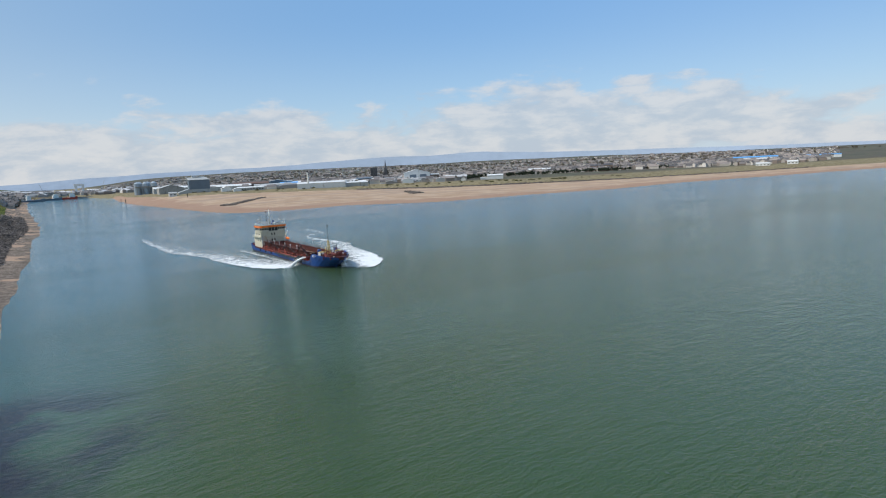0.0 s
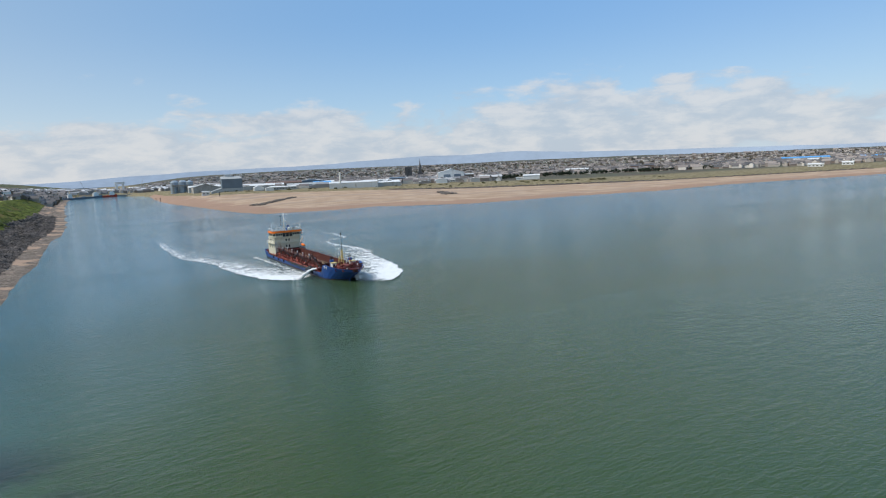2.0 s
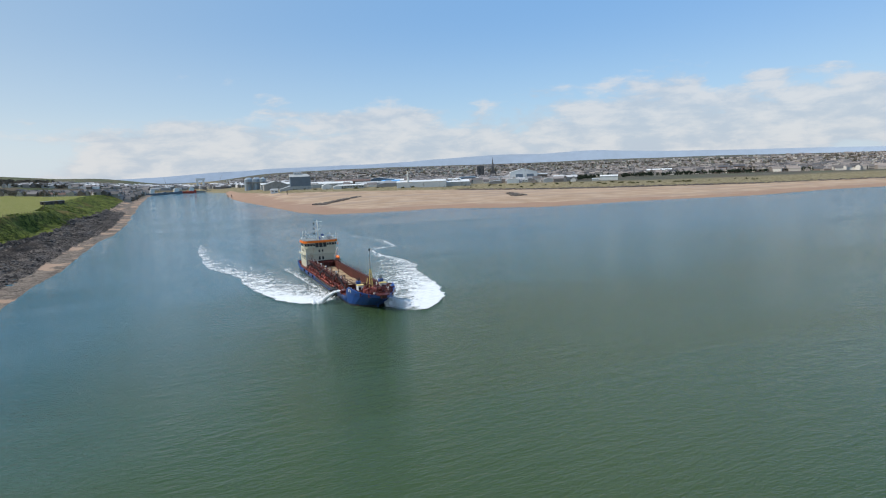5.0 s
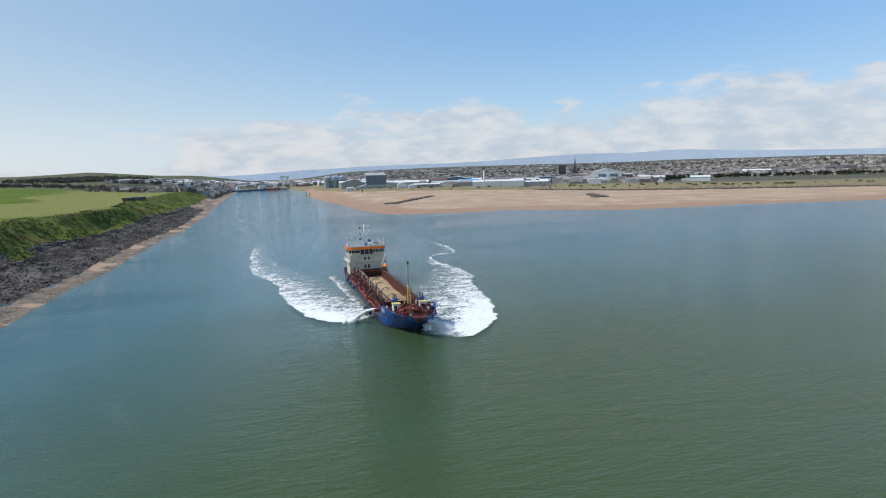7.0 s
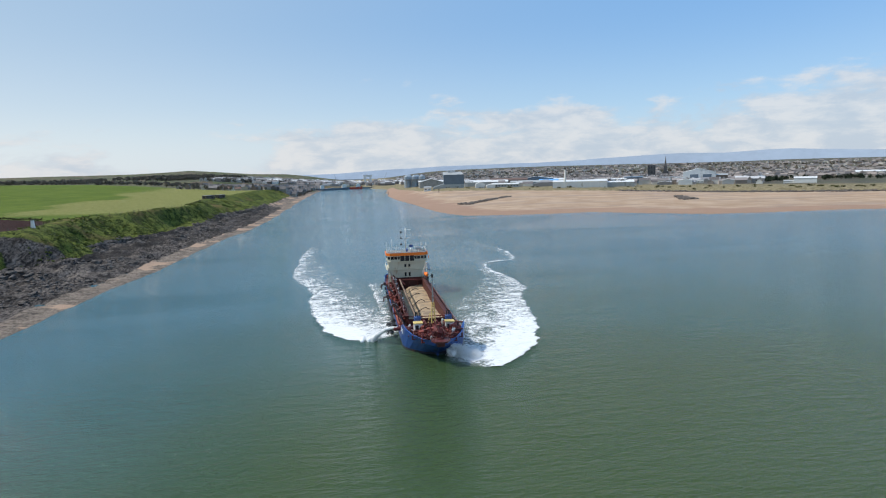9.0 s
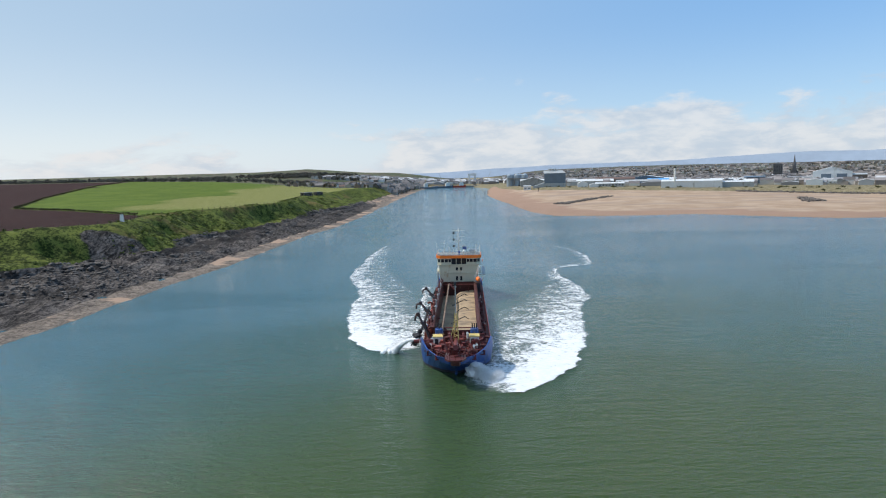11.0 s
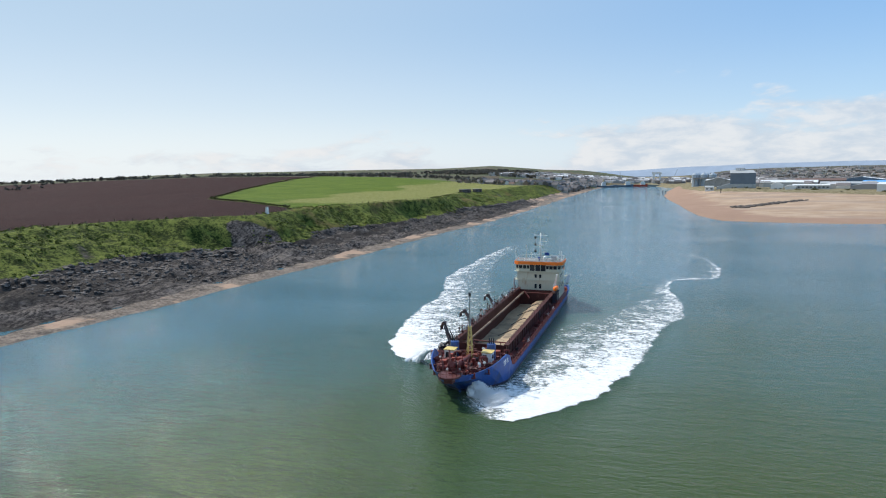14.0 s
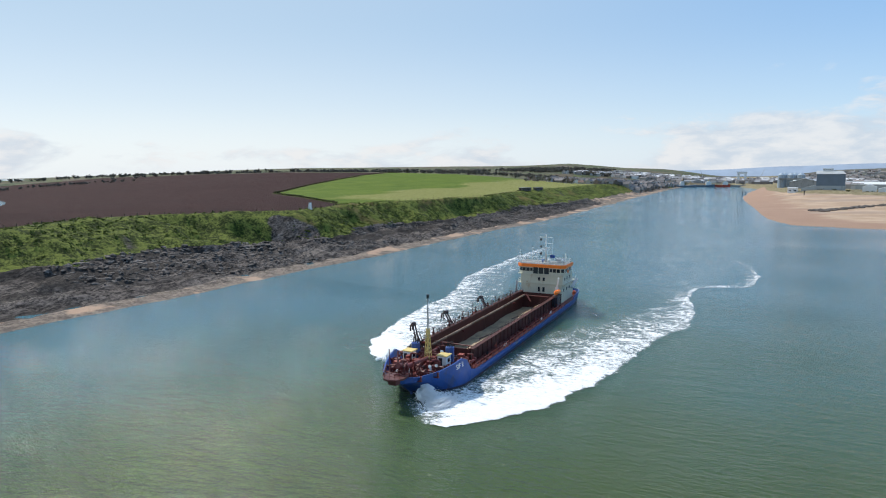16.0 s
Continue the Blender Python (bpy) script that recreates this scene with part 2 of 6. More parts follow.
# bluer up channel and by the south bank: sky reflection painted into base colour
sky_tint = n.math("ADD", n.math("SUBTRACT", sx.outputs[1], n.math("MULTIPLY", n.math("MINIMUM", sx.outputs[0], 0.0), 1.4)), n.math("MULTIPLY", n.noise(0.012, 4, 0.6, co), 120.0))
deep = n.mix(n.step(sky_tint, -20.0, 190.0), deep, (0.038, 0.126, 0.162))
# weed-grown reef under shallow water by the south bank
reef = n.add("ShaderNodeVectorMath", Vector=co)
reef.operation = "DISTANCE"
reef.inputs[1].default_value = (-114, -163, 0)
weed = n.math("MULTIPLY", n.step(reef.outputs["Value"], 36, 14), n.step(n.noise(0.06, 5, 0.6, co, 0.5), 0.36, 0.56))
deep = n.mix(n.math("MULTIPLY", weed, 0.9), deep, (0.010, 0.010, 0.026))
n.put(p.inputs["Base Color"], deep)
p.inputs["IOR"].default_value = 1.33
slick = n.step(n.noise(0.004, 4, 0.55, n.coords((1.0, 2.6, 1), (0, 0, 0.35)), 0.8), 0.42, 0.62)
n.put(p.inputs["Roughness"], n.step(slick, 0.0, 1.0, 0.05, 0.09))
swell = n.noise(0.22, 4, 0.55, n.coords((0.5, 1.7, 1), (0, 0, -0.25)), 0.4)
ripple = n.noise(0.75, 4, 0.62, n.coords((0.55, 1.5, 1), (0, 0, -0.32)), 0.3)
chop = n.noise(1.9, 3, 0.6, n.coords((0.8, 1.3, 1), (0, 0, -0.2)), 0.2)
wave = n.math("ADD", n.math("ADD", n.math("MULTIPLY", swell, 1.0), n.math("MULTIPLY", ripple, 0.75)), n.math("MULTIPLY", chop, 0.42))
bmp = n.add("ShaderNodeBump", Distance=0.5, Height=wave)
n.put(bmp.inputs["Strength"], n.step(slick, 0.0, 1.0, 0.55, 0.95))
n.put(p.inputs["Normal"], bmp.outputs[0])

# foam: white water broken up by its own density
FOAM = bpy.data.materials.new("white_water_foam")
FOAM.use_nodes = True
n = Nodes(FOAM.node_tree)
p = FOAM.node_tree.nodes["Principled BSDF"]
co = n.coords((0.85, 1.25, 1))
den = n.attr("foam_mass", "Fac")
lace = n.math("ADD", n.math("MULTIPLY", n.noise(0.30, 7, 0.68, co, 0.9), 0.5), n.math("MULTIPLY", n.noise(1.1, 6, 0.68, co, 0.7), 0.5))
curl = n.noise(1.3, 7, 0.72, n.coords((0.7, 2.0, 1), (0, 0, 0.25)), 1.4)
lace = n.math("ADD", n.math("MULTIPLY", lace, 0.6), n.math("MULTIPLY", curl, 0.4))
crust = n.step(n.math("ADD", den, n.math("MULTIPLY", n.math("SUBTRACT", lace, 0.5), 4.6)), 0.42, 0.80)
# fine bubbles below the surface leave a thin milky veil round the crust
al = n.math("MAXIMUM", crust, n.math("MULTIPLY", n.step(n.math("ADD", den, n.math("SUBTRACT", lace, 0.5)), 0.0, 1.0), 0.26))
n.put(p.inputs["Base Color"], n.mix(n.step(lace, 0.35, 0.6), (0.66, 0.70, 0.70), (0.86, 0.87, 0.87)))
p.inputs["Roughness"].default_value = 0.8
n.put(p.inputs["Alpha"], al)
n.put(p.inputs["Normal"], n.add("ShaderNodeBump", Strength=0.7, Distance=0.5, Height=lace).outputs[0])
SPRAY = bpy.data.materials.new("spray")
SPRAY.use_nodes = True
n = Nodes(SPRAY.node_tree)
p = SPRAY.node_tree.nodes["Principled BSDF"]
sp = n.noise(1.2, 6, 0.65, n.coords())
n.put(p.inputs["Base Color"], n.mix(sp, (0.88, 0.90, 0.91), (0.95, 0.95, 0.95)))
p.inputs["Roughness"].default_value = 0.9
n.put(p.inputs["Normal"], n.add("ShaderNodeBump", Strength=0.9, Distance=0.4, Height=sp).outputs[0])

M_SLATE = material("slate_roof", (0.105, 0.10, 0.105), 0.6, 0, 0.25, 1, 0.2, None, 0, 3, 1, 0.7)
M_TILE = material("brown_tile_roof", (0.20, 0.115, 0.085), 0.7, 0, 0.25, 1, 0.2, None, 0, 3, 1, 0.6)
M_HARL = material("harled_wall", (0.50, 0.46, 0.40), 0.8, 0, 0.15, 1, 0.2, None, 0, 3, 1, 0.75)
M_STONE = material("sandstone_wall", (0.24, 0.18, 0.14), 0.8, 0, 0.25, 1, 0.3, None, 0, 3, 1, 0.5)
M_SHEDW = material("white_cladding", (0.72, 0.72, 0.70), 0.5, 0, 0.06, 3, 0.05, (0.45, 0.43, 0.38), 0.15, 8, 0.3)
M_SHEDG = material("grey_cladding", (0.40, 0.41, 0.40), 0.55, 0, 0.1, 3, 0.05, (0.25, 0.24, 0.22), 0.2, 8, 0.3)
M_SLATEBLUE = material("slate_blue_cladding", (0.13, 0.17, 0.21), 0.5, 0, 0.1, 3, 0.05)
M_SKYBLUE = material("bright_blue_cladding", (0.10, 0.36, 0.72), 0.5, 0, 0.1, 3, 0.05)
M_SILO = material("silo_steel", (0.34, 0.40, 0.45), 0.45, 0.2, 0.12, 3, 0.05, (0.22, 0.25, 0.28), 0.3, 6, 0.2)
M_REDHULL = material("red_hull", (0.50, 0.06, 0.03), 0.5, 0, 0.1, 2, 0.05)
M_CONC = material("concrete", (0.33, 0.32, 0.30), 0.8, 0, 0.15, 2, 0.2, (0.18, 0.17, 0.16), 0.4, 4, 0.5)
M_BOULDER = material("armour_rock", (0.15, 0.13, 0.115), 0.9, 0, 0.6, 1.2, 0.5, (0.022, 0.02, 0.02), 0.5, 2.5, 1, 0, 0.1)
M_LEAF = material("tree_foliage", (0.135, 0.12, 0.095), 0.9, 0, 0.4, 4, 0.2, None, 0, 3, 1, 0, 0.1)
M_PINE = material("conifer_foliage", (0.030, 0.040, 0.026), 0.9, 0, 0.4, 4, 0.2, None, 0, 3, 1, 0, 0.1)
M_BARK = material("bark", (0.10, 0.08, 0.06), 0.9, 0, 0.3, 1, 0.3)
M_GORSE = material("scrub", (0.080, 0.078, 0.034), 0.9, 0, 0.5, 2, 0.3, None, 0, 3, 1, 0, 0.1)
# far hills: pale blue-grey base colour stands in for aerial haze
M_FARHILL = material("distant_hill_haze", (0.32, 0.38, 0.46), 1.0, 0, 0.10, 300, 0, None, 0, 3, 1, 0, 0.0)
M_TUSSOCK = material("tussock_grass", (0.105, 0.125, 0.03), 0.9, 0, 0.5, 2, 0.3, None, 0, 3, 1, 0, 0.1)
M_GREYSTONE = material("dark_grey_stone", (0.12, 0.115, 0.115), 0.8, 0, 0.25, 2, 0.2)

# ---- ground ----
R = random.Random(7)


def part(name, bm, mat, parent=None, label="", smooth=False):
    me = bpy.data.meshes.new(name)
    bm.normal_update()
    bm.to_mesh(me)
    bm.free()
    me.materials.append(mat)
    if smooth:
        me.polygons.foreach_set("use_smooth", [True] * len(me.polygons))
    ob = new(name, me)
    ob.parent = parent
    return tagged(ob, label)


def smoothstep(v, lo, hi):
    t = np.clip((v - lo) / (hi - lo), 0, 1)
    return t * t * (3 - 2 * t)


def fbm(x, y, size, octaves=4, seed=0.0):
    """Value noise on a lattice, -1 to 1, for whole arrays."""
    out, amp, tot = np.zeros_like(x), 1.0, 0.0
    for o in range(octaves):
        u, v = x / size + seed + 17.3 * o, y / size + 2.1 * seed + 9.7 * o
        i, j = np.floor(u), np.floor(v)
        f, g = u - i, v - j
        f, g = f * f * (3 - 2 * f), g * g * (3 - 2 * g)

        def h(a, b):
            q = np.sin(a * 127.1 + b * 311.7) * 43758.5453
            return (q - np.floor(q)) * 2 - 1
        out += amp * ((h(i, j) * (1 - f) + h(i + 1, j) * f) * (1 - g) + (h(i, j + 1) * (1 - f) + h(i + 1, j + 1) * f) * g)
        tot += amp
        amp *= 0.5
        size *= 0.5
    return out / tot


SHORE_Y = [-1600, -400, -200, -90, -50, 0, 50, 120, 200, 260, 310, 400, 700, 1000, 1340, 1640, 1648, 6000]
SHORE_X = [-150, -132, -114, -110, -110, -106, -104, -100, -97, -93, -88, -84.5, -84, -84, -78, -60, 130, 130]
VEG_Y = [-400, -20, 0, 18, 50, 70, 90, 110, 135, 170, 228, 285, 424, 520, 880, 1300]
VEG_D = [53, 55, 49, 57, 61, 50, 47, 40, 33, 49, 42, 36, 41, 29, 32, 21]
EDGE_Y = [-400, -14, 12, 45, 75, 95, 112, 130, 165, 200, 266, 358, 520, 880, 1300]
EDGE_D = [77, 75, 87, 99, 96, 83, 73, 59, 65, 77, 63, 53, 74, 71, 60]
NORTH = [(60, 6000), (60, 1660), (72, 1560), (97, 1420), (70, 1100), (62, 880), (66, 640), (74, 430), (86, 374), (120, 362), (160, 356), (200, 360), (235, 320),
         (272, 286), (330, 280), (390, 276), (510, 244), (640, 254), (1075, 176), (2000, 20), (6000, -700)]
DUNE = [(64, 6000), (64, 1680), (106, 1400), (96, 1100), (104, 900), (138, 812), (200, 778), (290, 742), (385, 700), (445, 615), (515, 535), (600, 472), (710, 394),
        (1100, 290), (2000, 120), (6000, -600)]


def beyond(line, x, y):
    """Signed distance to a line, positive on its inland side."""
    best = np.full_like(x, 1e9)
    sign = np.ones_like(x)
    for (ax, ay), (bx_, by_) in zip(line, line[1:]):
        dx, dy = bx_ - ax, by_ - ay
        t = np.clip(((x - ax) * dx + (y - ay) * dy) / (dx * dx + dy * dy), 0, 1)
        d = np.hypot(x - ax - t * dx, y - ay - t * dy)
        c = dx * (y - ay) - dy * (x - ax)
        near = d < best - 1e-6
        best = np.where(near, d, best)
        sign = np.where(near, np.sign(c), sign)
    return best * sign


def hills(x, y):
    r, az = np.hypot(x, y + 150), np.degrees(np.arctan2(x, y + 150))
    crest = np.interp(az, [-180, -75, -58, -50, -42, -30, -18, -13, -8, -2, 4, 16, 22, 30, 42, 50, 58, 66, 75, 180],
                      [0, 0, 0, 14, 30, 40, 44, 58, 34, 34, 42, 52, 54, 56, 54, 52, 44, 38, 36, 36])
    near = np.interp(az, [-180, -58, -45, -30, -20, -12, 0, 90, 180], [0, 2, 14, 22, 22, 22, 3, 3, 3])
    h = crest * smoothstep(r, 2300, 4400) * (1 + 0.16 * fbm(x, y, 700, 4, 3.0)) + near * smoothstep(r, 700, 2200)
    return h + np.interp(az, [-180, -68, -56, -44, -36, 180], [-22, -22, -15, -5, 0, 0]) * smoothstep(r, 350, 1100)


def height(x, y):
    """Ground height and the cover masks."""
    shore = np.interp(y, SHORE_Y, SHORE_X) + 2.5 * fbm(x * 0 + 5, y, 26, 3, 1.0)
    d = shore - x
    veg = np.interp(y, VEG_Y, VEG_D) + 3.5 * fbm(x, y, 22, 3, 2.0)
    rim = np.maximum(np.interp(y, EDGE_Y, EDGE_D), veg + 14)
    ledge = 0.1 + 0.045 * np.minimum(d, 60) + 2.1 * smoothstep(d, 8, 40)
    crag = (np.abs(fbm(x * 1.0, y * 0.55, 10, 3, 5.0)) * 3.6 + 1.3 * fbm(x * 1.3, y * 0.7, 4.5, 2, 6.0) - 0.6) * smoothstep(d, 5, 14) * (1 - smoothstep(d, veg - 2, veg + 3))
    scarp = 2.2 * smoothstep(d, veg - 4, veg + 1)
    f = np.clip((d - veg) / np.maximum(rim - veg, 1), 0, 1)
    slope = 11.2 * (0.45 * f + 0.55 * f * f * (3 - 2 * f))
    hump = (6.5 * fbm(x, y, 30, 4, 8.0) + 2.6 * fbm(x, y, 11, 3, 4.0)) * np.sin(np.pi * f) ** 0.7
    gully = -6.0 * smoothstep(fbm(x * 0.4, y, 44, 2, 12.0), 0.25, 0.6) * np.sin(np.pi * f)
    inland = 3.0 * smoothstep(d - rim, 0, 300) + 13.0 * smoothstep(y, 330, 1100) * smoothstep(d - rim, 10, 330) + 0.5 * fbm(x, y, 90, 2, 9.0) * smoothstep(d - rim, 5, 60)
    fall = -9.0 * smoothstep(-y + 0.25 * d, 40, 500) * smoothstep(d, 60, 200)
    fall = fall - 14.0 * smoothstep(d, 110, 500) * (1 - smoothstep(y, 100, 620))
    zs = np.where(d > 0, ledge + crag + scarp + slope * (d > veg) + (hump + gully) * (d > veg) + inland + fall, 0.12 * d)
    zs = np.where(d > 0, zs * np.interp(y, [900, 1500], [1.0, 0.4]), zs)
    ds, dd = beyond(NORTH, x, y), beyond(DUNE, x, y)
    beach = np.interp(x, [100, 150, 200, 300, 390, 470], [8.0, 9.6, 9.2, 7.0, 4.8, 3.2]) * np.interp(y, [950, 1250], [1.0, 0.45]) * np.clip(ds / np.maximum(ds - np.minimum(dd, 0) + 1e-3, 1e-3), 0, 1) ** 0.8 + 0.22 * fbm(x, y, 90, 3, 1.5)
    bump = np.interp(x, [100, 330, 520, 720, 1200], [2.6, 3.4, 5.4, 3.4, 4.0]) * smoothstep(dd, 0, 26) + 1.6 * fbm(x, y, 26, 3, 7.7) * smoothstep(dd, 4, 30) * (1 - 0.7 * smoothstep(dd, 120, 200))
    zn = np.where(ds > 0, beach + bump * (dd > 0), 0.03 * ds)
    zn = np.where((ds > 0) & (ds < 6), zn * np.clip(ds / 6, 0, 1), zn)
    land = np.where(ds > 0, zn, np.where(d > 0, zs, np.maximum(np.maximum(0.12 * d, 0.03 * ds), -6.0)))
    z = land + np.where(ds > 0, smoothstep(dd, 60, 700), np.where(d > 0, smoothstep(d - rim, 40, 500), 0)) * hills(x, y)
    # covers
    rockm = smoothstep(d, 6, 14) * (1 - smoothstep(d, veg - 1, veg + 2.5)) * (y < 620)
    rockm = np.maximum(rockm, 0.75 * smoothstep(fbm(x, y, 36, 3, 21.0), 0.22, 0.42) * (f > 0.02) * (f < 0.75) * (d > 0) * (y < 600))
    sandm = np.where(d > -40, (d > -40) * (1 - smoothstep(d, 12, 20)), 0) * (ds < 0)
    sandm = np.where((y > 560) & (y < 1400) & (d > -40) & (ds < 0), 1 - smoothstep(d, 24, 34), sandm)
    sandm = np.where(ds > -60, np.maximum(sandm, (1 - smoothstep(dd, -4, 10)) * (y < 1440)), sandm)
    # the pasture's corner runs out to a point against the ploughland
    xb = np.interp(y, [190, 350, 510, 790, 1150], [-174, -360, -440, -540, -600])
    past = (d > rim + 2) & (x > xb) & (y > 190) & (y < 1040)
    plou = (d > rim + 4) & (~past) & (d < 1250) & (y > -900) & (x <= np.where(y > 190, xb, 0)) & (y < 900)
    strw = past * smoothstep(fbm(x, y, 120, 2, 31.0) * 40 + 105 + 0.12 * (y - 260) - (d - rim), 0, 40) * smoothstep(y, 225, 290)
    farm = (smoothstep(d, 1150, 1300) + (~past) * (y > 850) * (d > rim + 40)) * (ds < 0) + smoothstep(dd, 150, 260) * (ds > 0)
    return z, rockm, np.clip(sandm, 0, 1), plou * 1.0, strw, past * 1.0, np.clip(farm, 0, 1), np.where(ds > -60, 1 - smoothstep(ds, 12, 70), 0)


def spaced(marks):
    out = [marks[0][0]]
    for (a, _), (b, s) in zip(marks, marks[1:]):
        k = max(1, round((b - a) / s))
        out += [a + (b - a) * (i + 1) / k for i in range(k)]
    return np.array(out)


gx = spaced([(-4650, 0), (-1500, 150), (-500, 30), (-240, 8), (-98, 1.8), (-60, 8), (50, 30), (760, 9), (1300, 20), (2200, 60), (4700, 140)])
gy = spaced([(-1600, 0), (-260, 60), (-120, 8), (260, 2.2), (460, 5), (760, 8), (1100, 10), (1700, 20), (2400, 50), (4700, 120)])
GX, GY = np.meshgrid(gx, gy)
GZ, rockm, sandm, plou, strw, past, farm, wetm = height(GX, GY)
nx, ny = len(gx), len(gy)
ids = np.arange(nx * ny).reshape(ny, nx)
quads = np.stack([ids[:-1, :-1], ids[:-1, 1:], ids[1:, 1:], ids[1:, :-1]], -1).reshape(-1, 4)
me = bpy.data.meshes.new("ground")
me.from_pydata(np.stack([GX, GY, GZ], -1).reshape(-1, 3).tolist(), [], quads.tolist())
me.polygons.foreach_set("use_smooth", [True] * len(quads))
for nm, (r_, g_, b_, a_) in (("cover_a", (rockm, sandm, plou, wetm)), ("cover_b", (strw, past, farm, wetm * 0))):
    at = me.color_attributes.new(nm, "FLOAT_COLOR", "POINT")
    at.data.foreach_set("color", np.stack([r_, g_, b_, a_], -1).astype(np.float32).ravel())
me.materials.append(G)
tagged(new("ground", me), "coast with grassy bank, dark rock ledges, ploughland and sandy beach", "ground", kind="structure")


LX, LY, LZ = gx.tolist(), gy.tolist(), GZ.tolist()


def ground_z(x, y):
    """Height of the ground sheet at one place."""
    i = min(max(bisect_left(LX, x) - 1, 0), nx - 2)
    j = min(max(bisect_left(LY, y) - 1, 0), ny - 2)
    u, v = (x - LX[i]) / (LX[i + 1] - LX[i]), (y - LY[j]) / (LY[j + 1] - LY[j])
    return (LZ[j][i] * (1 - u) + LZ[j][i + 1] * u) * (1 - v) + (LZ[j + 1][i] * (1 - u) + LZ[j + 1][i + 1] * u) * v


def bisect_left(seq, v):
    lo, hi = 0, len(seq)
    while lo < hi:
        mid = (lo + hi) // 2
        if seq[mid] < v:
            lo = mid + 1
        else:
            hi = mid
    return lo


# ---- water ----
bm = bmesh.new()
ring = [bm.verts.new((4800 * math.cos(a), 4800 * math.sin(a), 0)) for a in np.linspace(0, 2 * math.pi, 64, endpoint=False)]
bm.faces.new(ring)
tagged(part("water", bm, SEA), "green-blue estuary water with small ripples", "water", kind="structure")


def foam_sheet(name, rows, label):
    """White water between an inner and an outer edge, row by row: y, inner x, outer x, strength."""
    ys = np.array([r[0] + 2.8 for r in rows], float)
    yy = np.arange(ys[0], ys[-1], 0.7)
    ww = np.linspace(-0.35, 1.12, 44)
    Y, Wd = np.meshgrid(yy, ww, indexing="ij")
    xi, xo, st = (np.interp(Y, ys, [r[k] for r in rows]) for k in (1, 2, 3))
    sgn = np.sign(xo - xi)
    xo = xo + sgn * (1.6 * fbm(Y * 0 + 3, Y, 7, 3, 2.0) + 0.9 * fbm(Y * 0, Y, 2.4, 3, 4.0)) * np.clip(st, 0.3, 1)
    X = xi + (xo - xi) * Wd
    prof = np.where(Wd > 1, 1 - (Wd - 1) / 0.05, 0.60 + 0.40 * smoothstep(Wd, 0.2, 0.9))
    prof = np.where(Wd < 0.15, prof * smoothstep(Wd, -0.35, 0.15), prof)
    den = np.clip(prof, -0.6, 1) * st + 0.14 * fbm(X, Y, 5, 3, 9.0)
    den = np.where(Wd > 1.06, -0.8, den)
    Z = 0.05 + 0.10 * np.clip(den, 0, 1) * (1 + fbm(X, Y, 2.0, 2, 6.0))
    a, b = Y.shape
    idx = np.arange(a * b).reshape(a, b)
    q = np.stack([idx[:-1, :-1], idx[:-1, 1:], idx[1:, 1:], idx[1:, :-1]], -1).reshape(-1, 4)
    me = bpy.data.meshes.new(name)
    me.from_pydata(np.stack([X, Y, Z], -1).reshape(-1, 3).tolist(), [], q.tolist())
    me.polygons.foreach_set("use_smooth", [True] * len(q))
    me.attributes.new("foam_mass", "FLOAT", "POINT").data.foreach_set("value", den.astype(np.float32).ravel())
    me.materials.append(FOAM)
    return tagged(new(name, me), label, "foam", kind="stuff")


foam_sheet("wake_foam", [(-58, 6, 9, 0.9), (-56, 4.5, 11.5, 1.1), (-53, 2.5, 14.5, 1.25), (-49, 1.5, 18, 1.25), (-44, 3.0, 21, 1.2), (-40, 5.5, 22.6, 1.12),
                         (-24, 8.0, 26.6, 0.88), (-10, 10, 29.6, 0.74), (5, 12, 32, 0.64), (14, 17, 35, 0.62), (22, 21, 38.4, 0.64), (34, 26, 39, 0.6), (46, 31, 38.5, 0.62),
                         (60, 32, 36.8, 0.62), (72, 33, 36.5, 0.6), (82, 35, 40, 0.58), (86, 38, 50, 0.56), (90, 49, 54, 0.56), (110, 53, 57, 0.56), (138, 51.5, 55.5, 0.42), (160, 44, 48, 0.3)],
           "broad white wake foam curving out from the bow")
foam_sheet("wake_foam", [(-31.5, -14.5, -17, 1.0), (-29.5, -11, -20, 1.2), (-26, -9.5, -22.5, 1.2), (-20, -9, -25, 1.1), (-10, -9.5, -27.5, 0.9), (0, -10.5, -29.5, 0.78),
                         (17, -13, -31.5, 0.66), (30, -15, -31, 0.60), (44, -18, -33, 0.58), (58, -22, -38, 0.58), (71, -25, -40.5, 0.57), (90, -29, -41, 0.54), (104, -31, -40, 0.55),
                         (125, -32, -41, 0.52), (145, -33, -40, 0.5), (163, -34, -39, 0.44), (175, -32, -36, 0.3)],
           "white wake foam trailing along the ship's starboard side")
foam_sheet("wake_foam", [(-12, -7.6, -10, 0.5), (0, -7.8, -11, 0.6), (14, -7.8, -11.5, 0.62), (28, -8, -11.5, 0.6), (42, -8.2, -12, 0.5), (52, -8, -12, 0.25)],
           "thin white foam close along the ship's hull")
foam_sheet("wake_foam", [(-30, -24, 20, 0.05), (0, -26, 26, 0.08), (40, -30, 34, 0.12), (90, -38, 40, 0.2), (150, -42, 52, 0.24), (230, -46, 56, 0.2), (330, -40, 50, 0.1), (380, -36, 44, 0.0)],
           "pale churned water streaked with thin foam astern")

